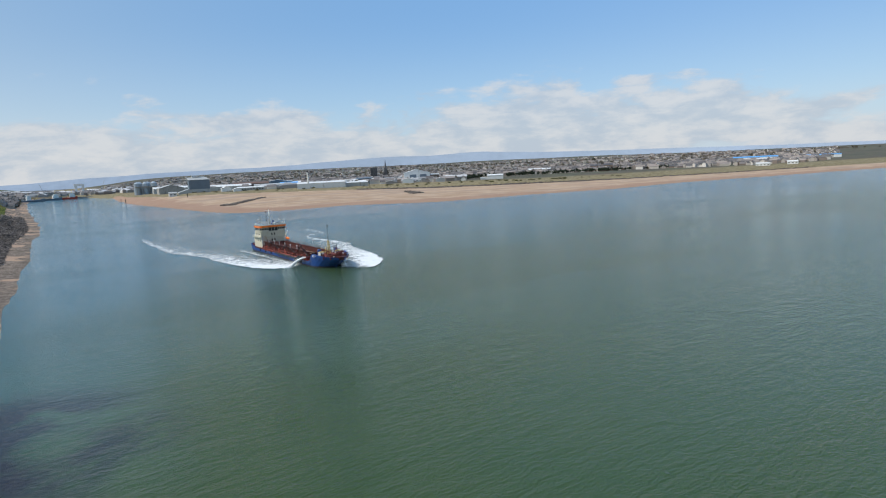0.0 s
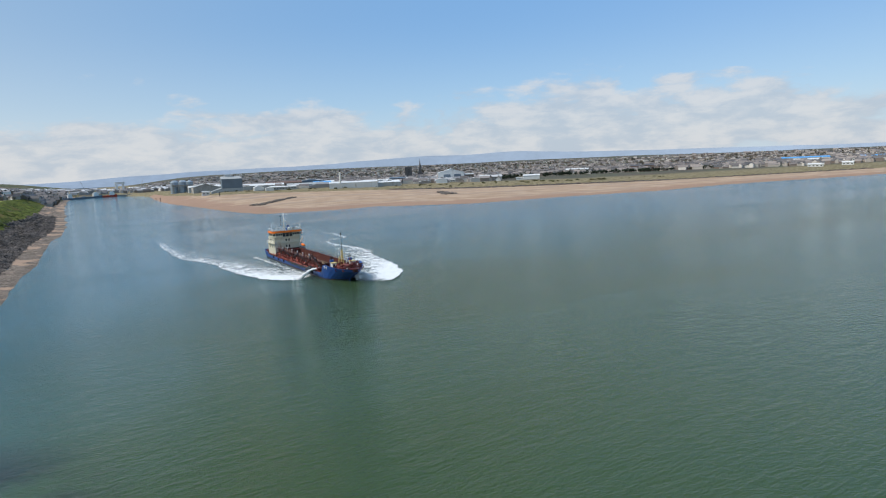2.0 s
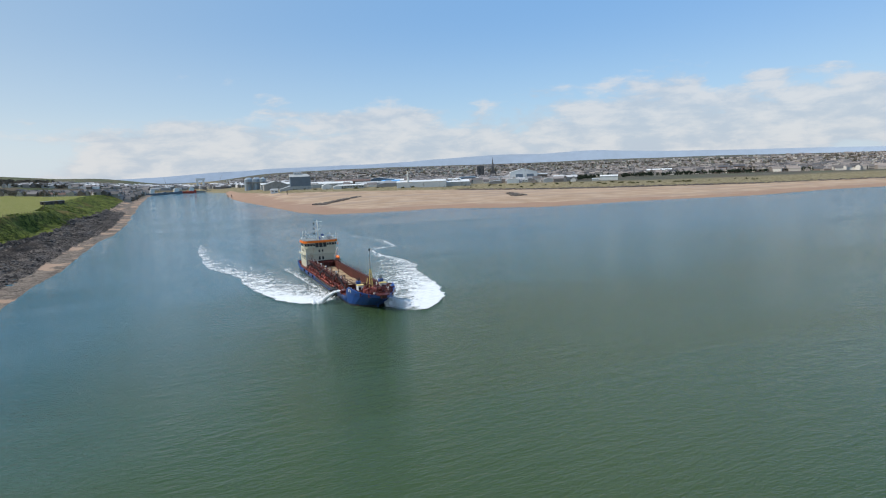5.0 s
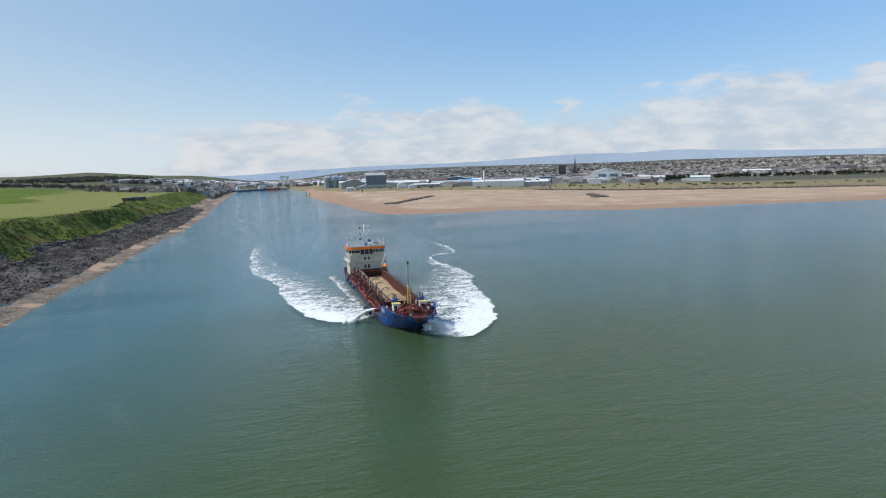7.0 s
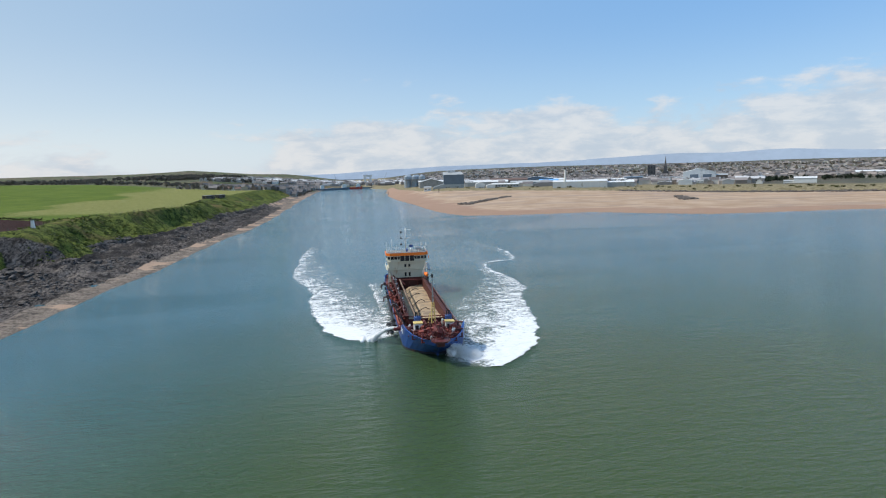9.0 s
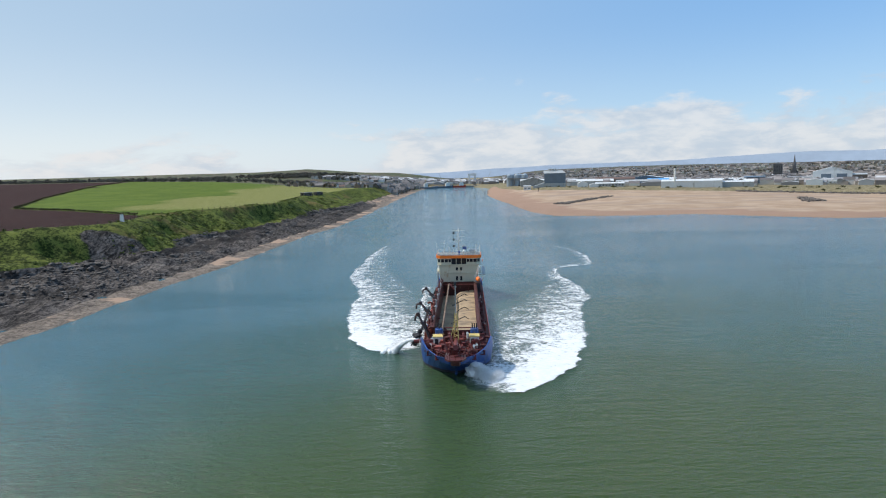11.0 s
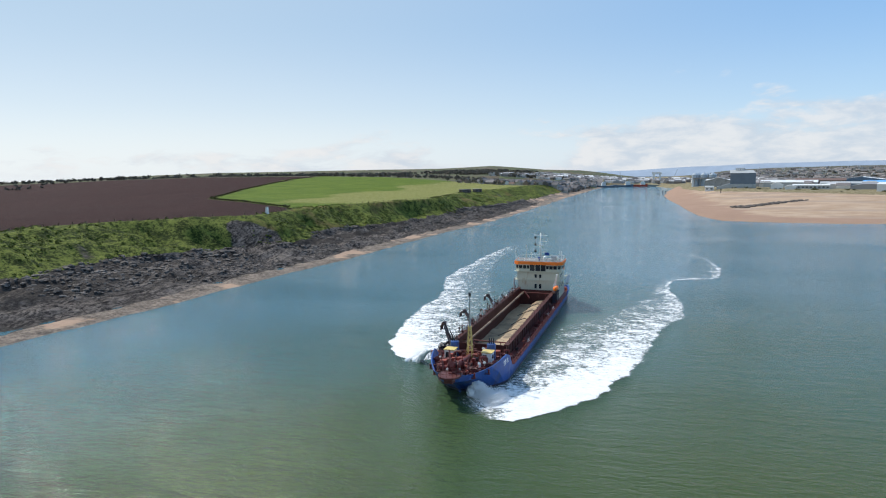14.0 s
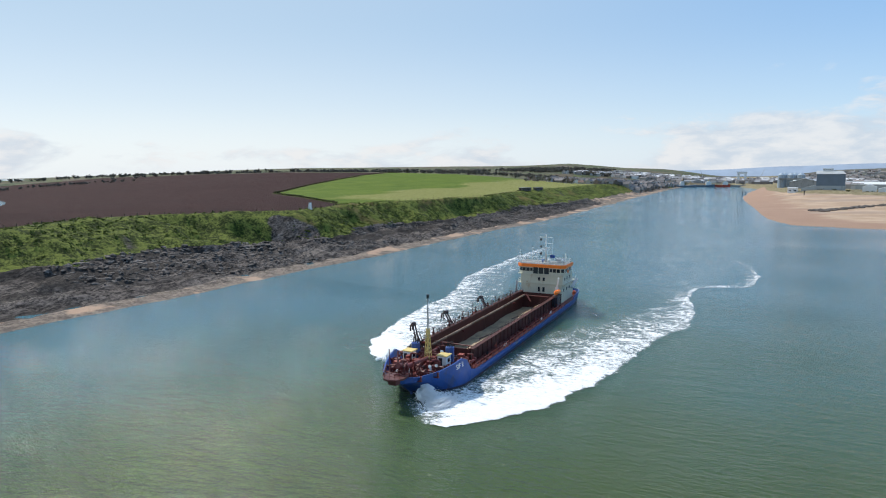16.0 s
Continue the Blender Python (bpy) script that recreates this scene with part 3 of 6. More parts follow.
# ---- shape helpers ----


def box(bm, c, s, rz=0.0, rx=0.0, ry=0.0, taper=1.0):
    m = Matrix.Translation(c) @ Euler((radians(rx), radians(ry), radians(rz))).to_matrix().to_4x4() @ Matrix.Diagonal((*s, 1))
    vs = bmesh.ops.create_cube(bm, size=1.0, matrix=Matrix.Identity(4))["verts"]
    for v in vs:
        if v.co.z > 0:
            v.co.x *= taper
            v.co.y *= taper
        v.co = m @ v.co
    return vs


def tube(bm, p, q, r, seg=8, r2=None, caps=True):
    p, q = Vector(p), Vector(q)
    d = q - p
    m = Matrix.Translation((p + q) / 2) @ d.to_track_quat("Z", "Y").to_matrix().to_4x4()
    return bmesh.ops.create_cone(bm, cap_ends=caps, segments=seg, radius1=r, radius2=r if r2 is None else r2, depth=d.length, matrix=m)["verts"]


def ball(bm, c, r, sub=2, squash=(1, 1, 1)):
    return bmesh.ops.create_icosphere(bm, subdivisions=sub, radius=r, matrix=Matrix.Translation(c) @ Matrix.Diagonal((*squash, 1)))["verts"]


def path_tube(bm, pts, r, seg=8):
    for a, b in zip(pts, pts[1:]):
        tube(bm, a, b, r, seg)
    for a in pts[1:-1]:
        ball(bm, a, r * 1.02, 1)


def prism(bm, outline, z0, z1):
    """Upright solid over an outline of (x, y)."""
    lo = [bm.verts.new((x, y, z0)) for x, y in outline]
    hi = [bm.verts.new((x, y, z1)) for x, y in outline]
    k = len(outline)
    bm.faces.new(lo[::-1])
    bm.faces.new(hi)
    for i in range(k):
        bm.faces.new((lo[i], lo[(i + 1) % k], hi[(i + 1) % k], hi[i]))


def empty(name, m, label, category, group="", kind=""):
    ob = new(name)
    ob.matrix_world = m
    return tagged(ob, label, category, group, kind)


# ---- the dredger ----
MAST_Y = 34.0
ship = empty("dredger", pose(0, MAST_Y, 0, 0, 0, -1.2), "blue-hulled hopper dredger with rusty red deck, cream wheelhouse", "ship")


def sp(name, bm, mat, label="", parent=None, smooth=False):
    """A part of the ship, drawn with y along the keel and the mast at MAST_Y."""
    for v in bm.verts:
        if v.co.y < -38.5:
            v.co.y = -38.5 + (v.co.y + 38.5) * 0.92
        v.co.y -= MAST_Y
    return part(name, bm, mat, parent or ship, label, smooth)


# y, half beam at the rail, half beam at the water, rail height, deck height
LINES = [(48.4, 5.0, 3.6, 3.3, 2.2), (47.4, 6.2, 5.2, 3.3, 2.2), (44.5, 7.0, 6.6, 3.2, 2.2), (39.0, 7.2, 7.0, 3.0, 2.2), (38.0, 7.2, 7.1, 2.0, 1.9), (20, 7.25, 7.2, 1.95, 1.85), (0, 7.25, 7.2, 1.95, 1.85),
         (-20, 7.25, 7.2, 2.0, 1.85), (-33, 7.2, 7.1, 2.2, 1.9), (-35.2, 7.2, 7.05, 2.7, 1.95), (-37.0, 7.15, 6.95, 5.0, 3.5), (-38.5, 6.9, 6.5, 5.6, 3.55), (-41.5, 6.4, 5.8, 5.2, 3.55),
         (-44.5, 5.5, 4.8, 4.8, 3.55), (-47.0, 4.4, 3.6, 4.65, 3.55), (-49.2, 3.4, 2.6, 4.6, 3.55), (-50.6, 1.9, 1.2, 4.7, 3.55), (-51.4, 0.30, 0.03, 4.8, 3.55)]


def rake(y):
    """How far the bow's waterline lies aft of its rail."""
    return 6.2 * min(1.0, max(0.0, (-38.5 - y) / 12.0))


def loft(bm, rings):
    vr = [[bm.verts.new(c) for c in ring] for ring in rings]
    for a, b in zip(vr, vr[1:]):
        for i in range(len(a) - 1):
            bm.faces.new((a[i], a[i + 1], b[i + 1], b[i]))
    return vr


bm = bmesh.new()
for s in (-1, 1):
    loft(bm, [[(s * (w * 0.97 + (b - w) * 0.1), y + rake(y), 0.55), (s * (w + (b - w) * 0.45), y + rake(y) * 0.45, 0.55 + (t - 0.55) * 0.5), (s * b, y, t), (s * (b - 0.22), y, t), (s * max(b * (0.88 if dk > 3 else 1.0) - 0.26, 0.1), y, dk)] for y, b, w, t, dk in LINES])
y, b, w, t, dk = LINES[0]
bm.faces.new([bm.verts.new(c) for c in ((-w * 0.97, y, 0.55), (w * 0.97, y, 0.55), (b, y, t), (-b, y, t))])
bmesh.ops.recalc_face_normals(bm, faces=bm.faces[:])
sp("hull", bm, M_BLUE, "blue painted hull with scuffs", smooth=False)
bm = bmesh.new()
for s in (-1, 1):
    loft(bm, [[(0, y + rake(y), -3), (s * w * 0.9, y + rake(y), -2.2), (s * w * 0.965, y + rake(y) * 1.05, 0), (s * (w * 0.97 + (b - w) * 0.1), y + rake(y), 0.55)] for y, b, w, t, dk in LINES])
y, b, w, t, dk = LINES[0]
bm.faces.new([bm.verts.new(c) for c in ((0, y, -3), (w * 0.9, y, -2.2), (w * 0.97, y, 0.55), (-w * 0.97, y, 0.55), (-w * 0.9, y, -2.2))])
sp("boot_topping", bm, M_DARKHULL, "dark band of paint at the waterline")
bm = bmesh.new()
path_tube(bm, [(0, -45.0, -0.6), (0, -45.1, 0.55), (0, -48.5, 2.7), (0, -51.2, 4.7)], 0.22, 8)
sp("stem", bm, M_BLUE)
# decks round the hopper
HX0, HX1, HY0, HY1 = -4.9, 4.5, -29.5, 28.5


def deck_piece(name, y0, y1, z, x0=None, x1=None, mat=None):
    bm = bmesh.new()
    ys = [q[0] for q in LINES][::-1]
    bs = [q[1] for q in LINES][::-1]
    st = sorted({y0, y1, *[q for q in ys if y0 < q < y1]})
    rings = []
    for q in st:
        h = np.interp(q - (1.9 if z > 3 else 0.0), ys, bs) * (0.86 if z > 3 else 1.0) - 0.2
        rings.append([(-h if x0 is None else x0, q, z), (h if x1 is None else x1, q, z), (h if x1 is None else x1, q, z - 0.3), (-h if x0 is None else x0, q, z - 0.3)])
    loft(bm, rings)
    bmesh.ops.recalc_face_normals(bm, faces=bm.faces[:])
    return sp(name, bm, mat or M_RED)


deck_piece("side_deck", HY0, HY1, 1.9, None, HX0, M_PINK)
deck_piece("side_deck", HY0, HY1, 1.9, HX1, None, M_RED)
deck_piece("fore_deck", -36.2, HY0, 2.2)
deck_piece("forecastle_deck", -49.2, -36.2, 3.75)
deck_piece("poop_deck", HY1, 48.3, 2.25)
bm = bmesh.new()
box(bm, (0, -36.2, 3.0), (13.8, 0.15, 1.7))
sp("forecastle_bulkhead", bm, M_RED)
# hopper walls with stiffeners, coaming and sand
for nm, xx, zt in (("hopper_wall", HX0, 5.3), ("hopper_wall", HX1, 4.7)):
    bm = bmesh.new()
    box(bm, (xx, (HY0 + HY1) / 2, zt / 2), (0.22, HY1 - HY0, zt))
    for q in np.arange(HY0 + 1, HY1, 2.4):
        box(bm, (xx + (0.17 if xx > 0 else -0.17), q, (zt + 1.9) / 2 - 0.1), (0.14, 0.12, zt - 2.1))
    box(bm, (xx + (0.25 if xx > 0 else -0.25), (HY0 + HY1) / 2, zt), (0.9, HY1 - HY0 + 0.4, 0.14))
    sp(nm, bm, M_HOPPER, "sand-stained steel hopper wall")
for q, zt in ((HY0, 4.6), (HY1, 4.9)):
    bm = bmesh.new()
    box(bm, ((HX0 + HX1) / 2, q, zt / 2), (HX1 - HX0, 0.25, zt))
    sp("hopper_end_wall", bm, M_HOPPER)
gxx, gyy = np.linspace(HX0 + 0.1, HX1 - 0.1, 40), np.linspace(HY0 + 0.1, HY1 - 0.1, 160)
X, Y = np.meshgrid(gxx, gyy)
Z = 1.75 + 0.5 * fbm(X, Y, 6, 4, 2.5) + 0.7 * smoothstep(Y, 0, -26) * smoothstep(X, -1, 3) - 1.1 * smoothstep(X, 0.6, -1.6) + 0.3 * smoothstep(fbm(X, Y, 9, 2, 5), 0, 0.4)
Z = np.maximum(Z, 0.3)
idx = np.arange(X.size).reshape(X.shape)
me = bpy.data.meshes.new("sand_cargo")
me.from_pydata(np.stack([X, Y - MAST_Y, Z], -1).reshape(-1, 3).tolist(), [], np.stack([idx[:-1, :-1], idx[:-1, 1:], idx[1:, 1:], idx[1:, :-1]], -1).reshape(-1, 4).tolist())
me.polygons.foreach_set("use_smooth", [True] * len(me.polygons))
me.materials.append(M_CARGO)
cargo = new("sand_cargo", me)
cargo.parent = ship
tagged(cargo, "wet brown dredged sand heaped in the hopper")
# loading pipe and diffusers over the hopper
bm = bmesh.new()
path_tube(bm, [(-3.0, -30.5, 4.9), (-3.0, -12, 4.8), (-3.0, 8, 4.8), (-3.0, 24, 4.9)], 0.24, 10)
sp("loading_pipe", bm, M_SANDPIPE, "sand-coloured loading pipe over the hopper", smooth=True)
for q in (-27, 26):
    bm = bmesh.new()
    tube(bm, (HX0, q, 4.55), (HX1, q, 4.45), 0.13, 6)
    tube(bm, (-3.0, q, 4.8), (-1.4, q - 1.2, 3.2), 0.22, 8)
    tube(bm, (HX1 - 1.5, q, 4.4), (HX1 - 1.9, q + 0.4, 2.0), 0.09, 6)
    sp("hopper_crossbeam", bm, M_RED)
for q in (-20, -9, 2, 12, 20):
    bm = bmesh.new()
    path_tube(bm, [(-1.6 + 0.5 * math.sin(q), q - 1.0, 1.2), (0.4, q + 0.5, 2.1), (1.6, q + 1.6, 2.4), (2.6, q + 1.2, 1.9)], 0.10, 6)
    sp("drain_hose", bm, M_BLACK)
# starboard walkway with pipes
bm = bmesh.new()
path_tube(bm, [(-5.9, -31, 3.2), (-5.9, -10, 3.1), (-5.9, 12, 3.1), (-5.9, 27, 3.2)], 0.42, 10)
sp("suction_pipe", bm, M_RED, "thick red suction pipe lying along the side deck", smooth=True)
bm = bmesh.new()
path_tube(bm, [(-6.7, -29, 2.5), (-6.7, 18, 2.5)], 0.26, 8)
sp("jet_pipe", bm, M_PINK, "", smooth=True)
bm = bmesh.new()
box(bm, (-5.2, -2, 5.42), (0.9, 56, 0.07))
sp("walkway", bm, M_HOPPER, "grated steel walkway")


def railing(name, pts, h=1.05, gap=1.8, mat=M_PINK, r=0.035):
    bm = bmesh.new()
    for a, b in zip(pts, pts[1:]):
        a, b = Vector(a), Vector(b)
        k = max(1, round((b - a).length / gap))
        for i in range(k + 1):
            c = a.lerp(b, i / k)
            tube(bm, c, c + Vector((0, 0, h)), r, 5)
        for f in (0.5, 1.0):
            tube(bm, a + Vector((0, 0, h * f)), b + Vector((0, 0, h * f)), r * 0.9, 5)
    return sp(name, bm, mat)


railing("railing", [(-5.6, -29, 5.45), (-5.6, 26, 5.45)], 1.0, 2.0, M_RED)
railing("railing", [(-4.75, -29, 5.45), (-4.75, 26, 5.45)], 1.0, 2.0, M_HOPPER)
railing("railing", [(7.0, -34, 2.0), (7.0, -20, 1.95), (7.0, 30, 1.95)], 1.1, 1.5, M_PINK, 0.05)
railing("railing", [(-7.0, 0, 1.95), (-7.0, 30, 1.95)], 1.1, 1.5, M_PINK, 0.05)
railing("railing", [(5.0, -28, 4.75), (5.0, 20, 4.75)], 1.0, 2.0, M_HOPPER)
# pink freeing-port plates along the port side
for q in np.arange(-32, 30, 3.1):
    bm = bmesh.new()
    box(bm, (7.02, q, 2.25), (0.08, 2.3, 0.5))
    sp("bulwark_plate", bm, M_PINK)
for q in np.arange(-28, 30, 4.2):
    bm = bmesh.new()
    tube(bm, (6.2, q, 1.9), (6.2, q, 2.5), 0.16, 8)
    tube(bm, (6.2, q + 0.7, 1.9), (6.2, q + 0.7, 2.5), 0.16, 8)
    box(bm, (6.2, q + 0.35, 1.95), (0.5, 1.3, 0.1))
    sp("bollard", bm, M_WHITE if int(q) % 3 == 0 else M_RED)
# drag-pipe gantries on the starboard side
for q, reach, zz in ((-15.5, 2.4, 7.0), (4.5, 2.2, 6.8), (-31.5, 1.4, 7.9)):
    gan = bmesh.new()
    for o in (-0.45, 0.45):
        path_tube(gan, [(-5.3, q + o, 2.0), (-6.2, q + o + 1.0, 4.4), (-7.2 - reach * 0.6, q + o + 2.6, zz), (-7.3 - reach, q + o + 2.9, zz - 0.3), (-7.4 - reach, q + o + 3.0, zz - 1.3)], 0.17, 8)
    box(gan, (-6.4, q + 1.2, 4.7), (0.3, 1.2, 0.3))
    for o in (-0.45, 0.45):
        tube(gan, (-6.2, q + o + 1.0, 4.4), (-7.2 - reach * 0.3, q + o + 2.2, zz - 1.4), 0.1, 6)
        tube(gan, (-5.0, q + o + 2.6, 2.0), (-6.9, q + o + 2.0, zz - 1.2), 0.11, 6)
    tube(gan, (-7.3 - reach * 0.6, q + 2.2, zz + 0.1), (-7.3 - reach * 0.6, q + 3.1, zz + 0.1), 0.42, 10)
    box(gan, (-7.2 - reach * 0.6, q + 2.6, zz), (0.4, 1.2, 0.4))
    g = sp("gantry", gan, M_GANTRY, "dark lifting gantry leaning out over the side")
    bm = bmesh.new()
    path_tube(bm, [(-5.0, q - 1.2, 2.2), (-5.8, q + 0.2, 3.4), (-6.6, q + 1.5, 5.0)], 0.13, 6)
    sp("hydraulic_ram", bm, M_STEEL, "", g)
# drag head hung outside the hull
bm = bmesh.new()
for k in range(16):
    a = k * 0.8
    ball(bm, (-8.7 + 0.7 * math.cos(a), -27.5 + 2.6 * math.sin(k * 1.7), 2.6 + 0.9 * math.sin(a * 1.3)), 0.55, 1, (1, 1.2, 0.9))
for o in (-1.6, 0.2, 1.8):
    tube(bm, (-8.0, -27.5 + o, 3.9), (-9.8, -27.2 + o, 1.2), 0.18, 6)
path_tube(bm, [(-8.3, -26, 2.8), (-8.0, -16, 2.4), (-7.9, 4, 2.3)], 0.34, 8)
sp("drag_head", bm, M_BLACK, "black drag head hanging outside the hull")
# machinery on the fore deck and forecastle


def winch(x, y, z, r, ln, rz=0.0, mat=None):
    d = Matrix.Rotation(radians(rz), 4, "Z")
    bm = bmesh.new()
    box(bm, (0, 0, 0.12), (ln + 0.7, r * 2.0, 0.24))
    tube(bm, (-ln / 2, 0, r + 0.2), (ln / 2, 0, r + 0.2), r * 0.6, 12)
    for o in (-ln / 2, 0, ln / 2):
        tube(bm, (o - 0.06, 0, r + 0.2), (o + 0.06, 0, r + 0.2), r, 14)
    box(bm, (ln / 2 + 0.3, 0, r * 0.8), (0.5, r * 1.2, r * 1.4))
    bmesh.ops.transform(bm, matrix=Matrix.Translation((x, y, z)) @ d, verts=bm.verts[:])
    return sp("winch", bm, mat or M_RED)


for a in ((-2.6, -46.4, 3.75, 0.62, 1.6, 10), (2.6, -46.2, 3.75, 0.62, 1.6, -10), (0, -44.0, 3.75, 0.75, 2.4, 0), (-5.2, -33.5, 2.2, 0.7, 1.5, 90), (5.0, -33.2, 2.2, 0.7, 1.6, 90),
          (-2.2, -33.4, 2.2, 0.8, 1.8, 0), (2.0, -32.2, 2.2, 0.75, 1.6, 0), (-5.4, -41.8, 3.75, 0.5, 1.0, 80), (5.3, -41.4, 3.75, 0.5, 1.0, 100)):
    winch(*a)
for x, y in ((-3.2, -48.6), (3.2, -48.6), (-4.9, -45.4), (4.9, -45.4), (-6.0, -39.2), (6.0, -39.2), (-1.0, -49.2), (1.0, -49.2), (-3.9, -43.6), (3.9, -43.6)):
    bm = bmesh.new()
    for o in (-0.35, 0.35):
        tube(bm, (x + o, y, 3.75), (x + o, y, 4.55), 0.17, 10)
        tube(bm, (x + o, y, 4.5), (x + o, y, 4.62), 0.22, 10)
    box(bm, (x, y, 3.8), (1.1, 0.5, 0.12))
    sp("bollard", bm, M_MAROON if (int(x * 10)) % 2 else M_RED)
# bow nozzle and big discharge pipe
bm = bmesh.new()
path_tube(bm, [(0.0, -36.5, 4.4), (0.0, -42, 4.9), (0.0, -47.2, 5.3), (0.1, -50.2, 6.4)], 0.48, 12)
for y in (-40, -44, -48):
    box(bm, (0, y, 4.3), (0.9, 0.3, 1.1))
tube(bm, (0.0, -47.2, 5.3), (0.0, -47.9, 5.5), 0.75, 12)
sp("bow_discharge_pipe", bm, M_RED, "red bow discharge pipe ending in a raised nozzle", smooth=False)
bm = bmesh.new()
path_tube(bm, [(0.1, -50.0, 5.9), (-0.6, -49.0, 7.2), (-0.9, -48.2, 8.2)], 0.16, 8)
tube(bm, (-1.4, -50.3, 5.2), (-2.2, -49.0, 8.6), 0.1, 6)
sp("nozzle_crane", bm, M_RED)
bm = bmesh.new()
prism(bm, [(-1.9, -49.6), (1.9, -49.6), (1.9, -51.6), (1.2, -53.0), (0.0, -53.5), (-1.2, -53.0), (-1.9, -51.6)], 4.55, 4.85)
prism(bm, [(-1.0, -50.4), (1.0, -50.4), (0.7, -52.2), (-0.7, -52.2)], 3.6, 4.55)
sp("bow_platform", bm, M_MAROON, "maroon platform over the stem")
bm = bmesh.new()
path_tube(bm, [(-3.4, -31.5, 3.2), (-5.2, -34.4, 3.6), (-7.0, -35.2, 3.9), (-8.6, -35.4, 3.9)], 0.42, 12)
sp("overflow_pipe", bm, M_RED, "red overflow pipe pouring over the side", smooth=False)
for x0, y0, x1, y1, z in ((-4, -36.6, 4, -36.6, 5.0), (-6, -35.4, -6, -30.5, 3.4), (6, -35.4, 6, -30.5, 3.2), (-3, -40.4, -3, -37, 4.6), (2.6, -40.2, 3.2, -46, 4.4), (-2.6, -40.2, -3.4, -46, 4.5)):
    bm = bmesh.new()
    tube(bm, (x0, y0, z), (x1, y1, z), 0.24, 10)
    for t in (0.1, 0.5, 0.9):
        c = Vector((x0, y0, z)).lerp(Vector((x1, y1, z)), t)
        box(bm, (c.x, c.y, z - 0.5), (0.3, 0.3, 1.2))
        ball(bm, (c.x, c.y, z + 0.2), 0.32, 1)
    sp("deck_pipe", bm, M_RED)
for k in range(60):
    x, y = R.uniform(-5.4, 5.4), R.uniform(-47.5, -31)
    z = 3.75 if y < -36.4 else 2.2
    if abs(x) > np.interp(y, [-51, -47, -42], [0.5, 4.0, 5.8]) or (2.2 < abs(x) < 4.8 and -40.6 < y < -36.4):
        continue
    bm = bmesh.new()
    h = R.uniform(0.6, 2.0)
    if k % 3 == 0:
        tube(bm, (x, y, z), (x, y, z + h), 0.2, 8)
        tube(bm, (x, y, z + h), (x, y - 0.4, z + h + 0.2), 0.26, 8)
        sp("vent", bm, M_WHITE if k % 2 else M_RED)
    elif k % 3 == 1:
        box(bm, (x, y, z + h / 2), (R.uniform(0.5, 1.2), R.uniform(0.5, 1.2), h))
        tube(bm, (x - 0.5, y, z + h * 0.6), (x + 0.5, y, z + h * 0.6), 0.14, 6)
        sp("deck_locker", bm, M_PINK if k % 2 else M_RED)
    else:
        path_tube(bm, [(x, y, z), (x, y, z + h), (x + 0.9, y + 0.2, z + h), (x + 0.9, y + 0.2, z)], 0.14, 6)
        sp("valve_pipe", bm, M_RED)
# gear crowded along the starboard side deck
for k, y in enumerate(np.arange(-29, 26, 2.3)):
    x = R.uniform(-6.7, -5.6)
    bm = bmesh.new()
    if k % 4 == 0:
        box(bm, (x, y, 2.6), (0.9, 1.3, 1.5))
        tube(bm, (x - 0.5, y, 3.2), (x + 0.5, y, 3.2), 0.5, 12)
        sp("side_winch", bm, M_RED)
    elif k % 4 == 1:
        path_tube(bm, [(x, y, 1.9), (x, y, 4.2), (x + 0.9, y + 0.4, 4.8), (-4.9, y + 0.6, 4.9)], 0.24, 8)
        sp("riser_pipe", bm, M_RED)
    elif k % 4 == 2:
        tube(bm, (x, y, 1.9), (x, y, 3.6), 0.3, 10)
        tube(bm, (x, y - 0.5, 3.5), (x, y + 0.5, 3.5), 0.42, 10)
        sp("valve", bm, M_PINK)
    else:
        path_tube(bm, [(x - 0.5, y, 1.9), (x - 0.5, y, 3.9), (x + 0.4, y + 1.0, 3.9), (x + 0.4, y + 1.0, 1.9)], 0.15, 6)
        sp("hose_frame", bm, M_RED)
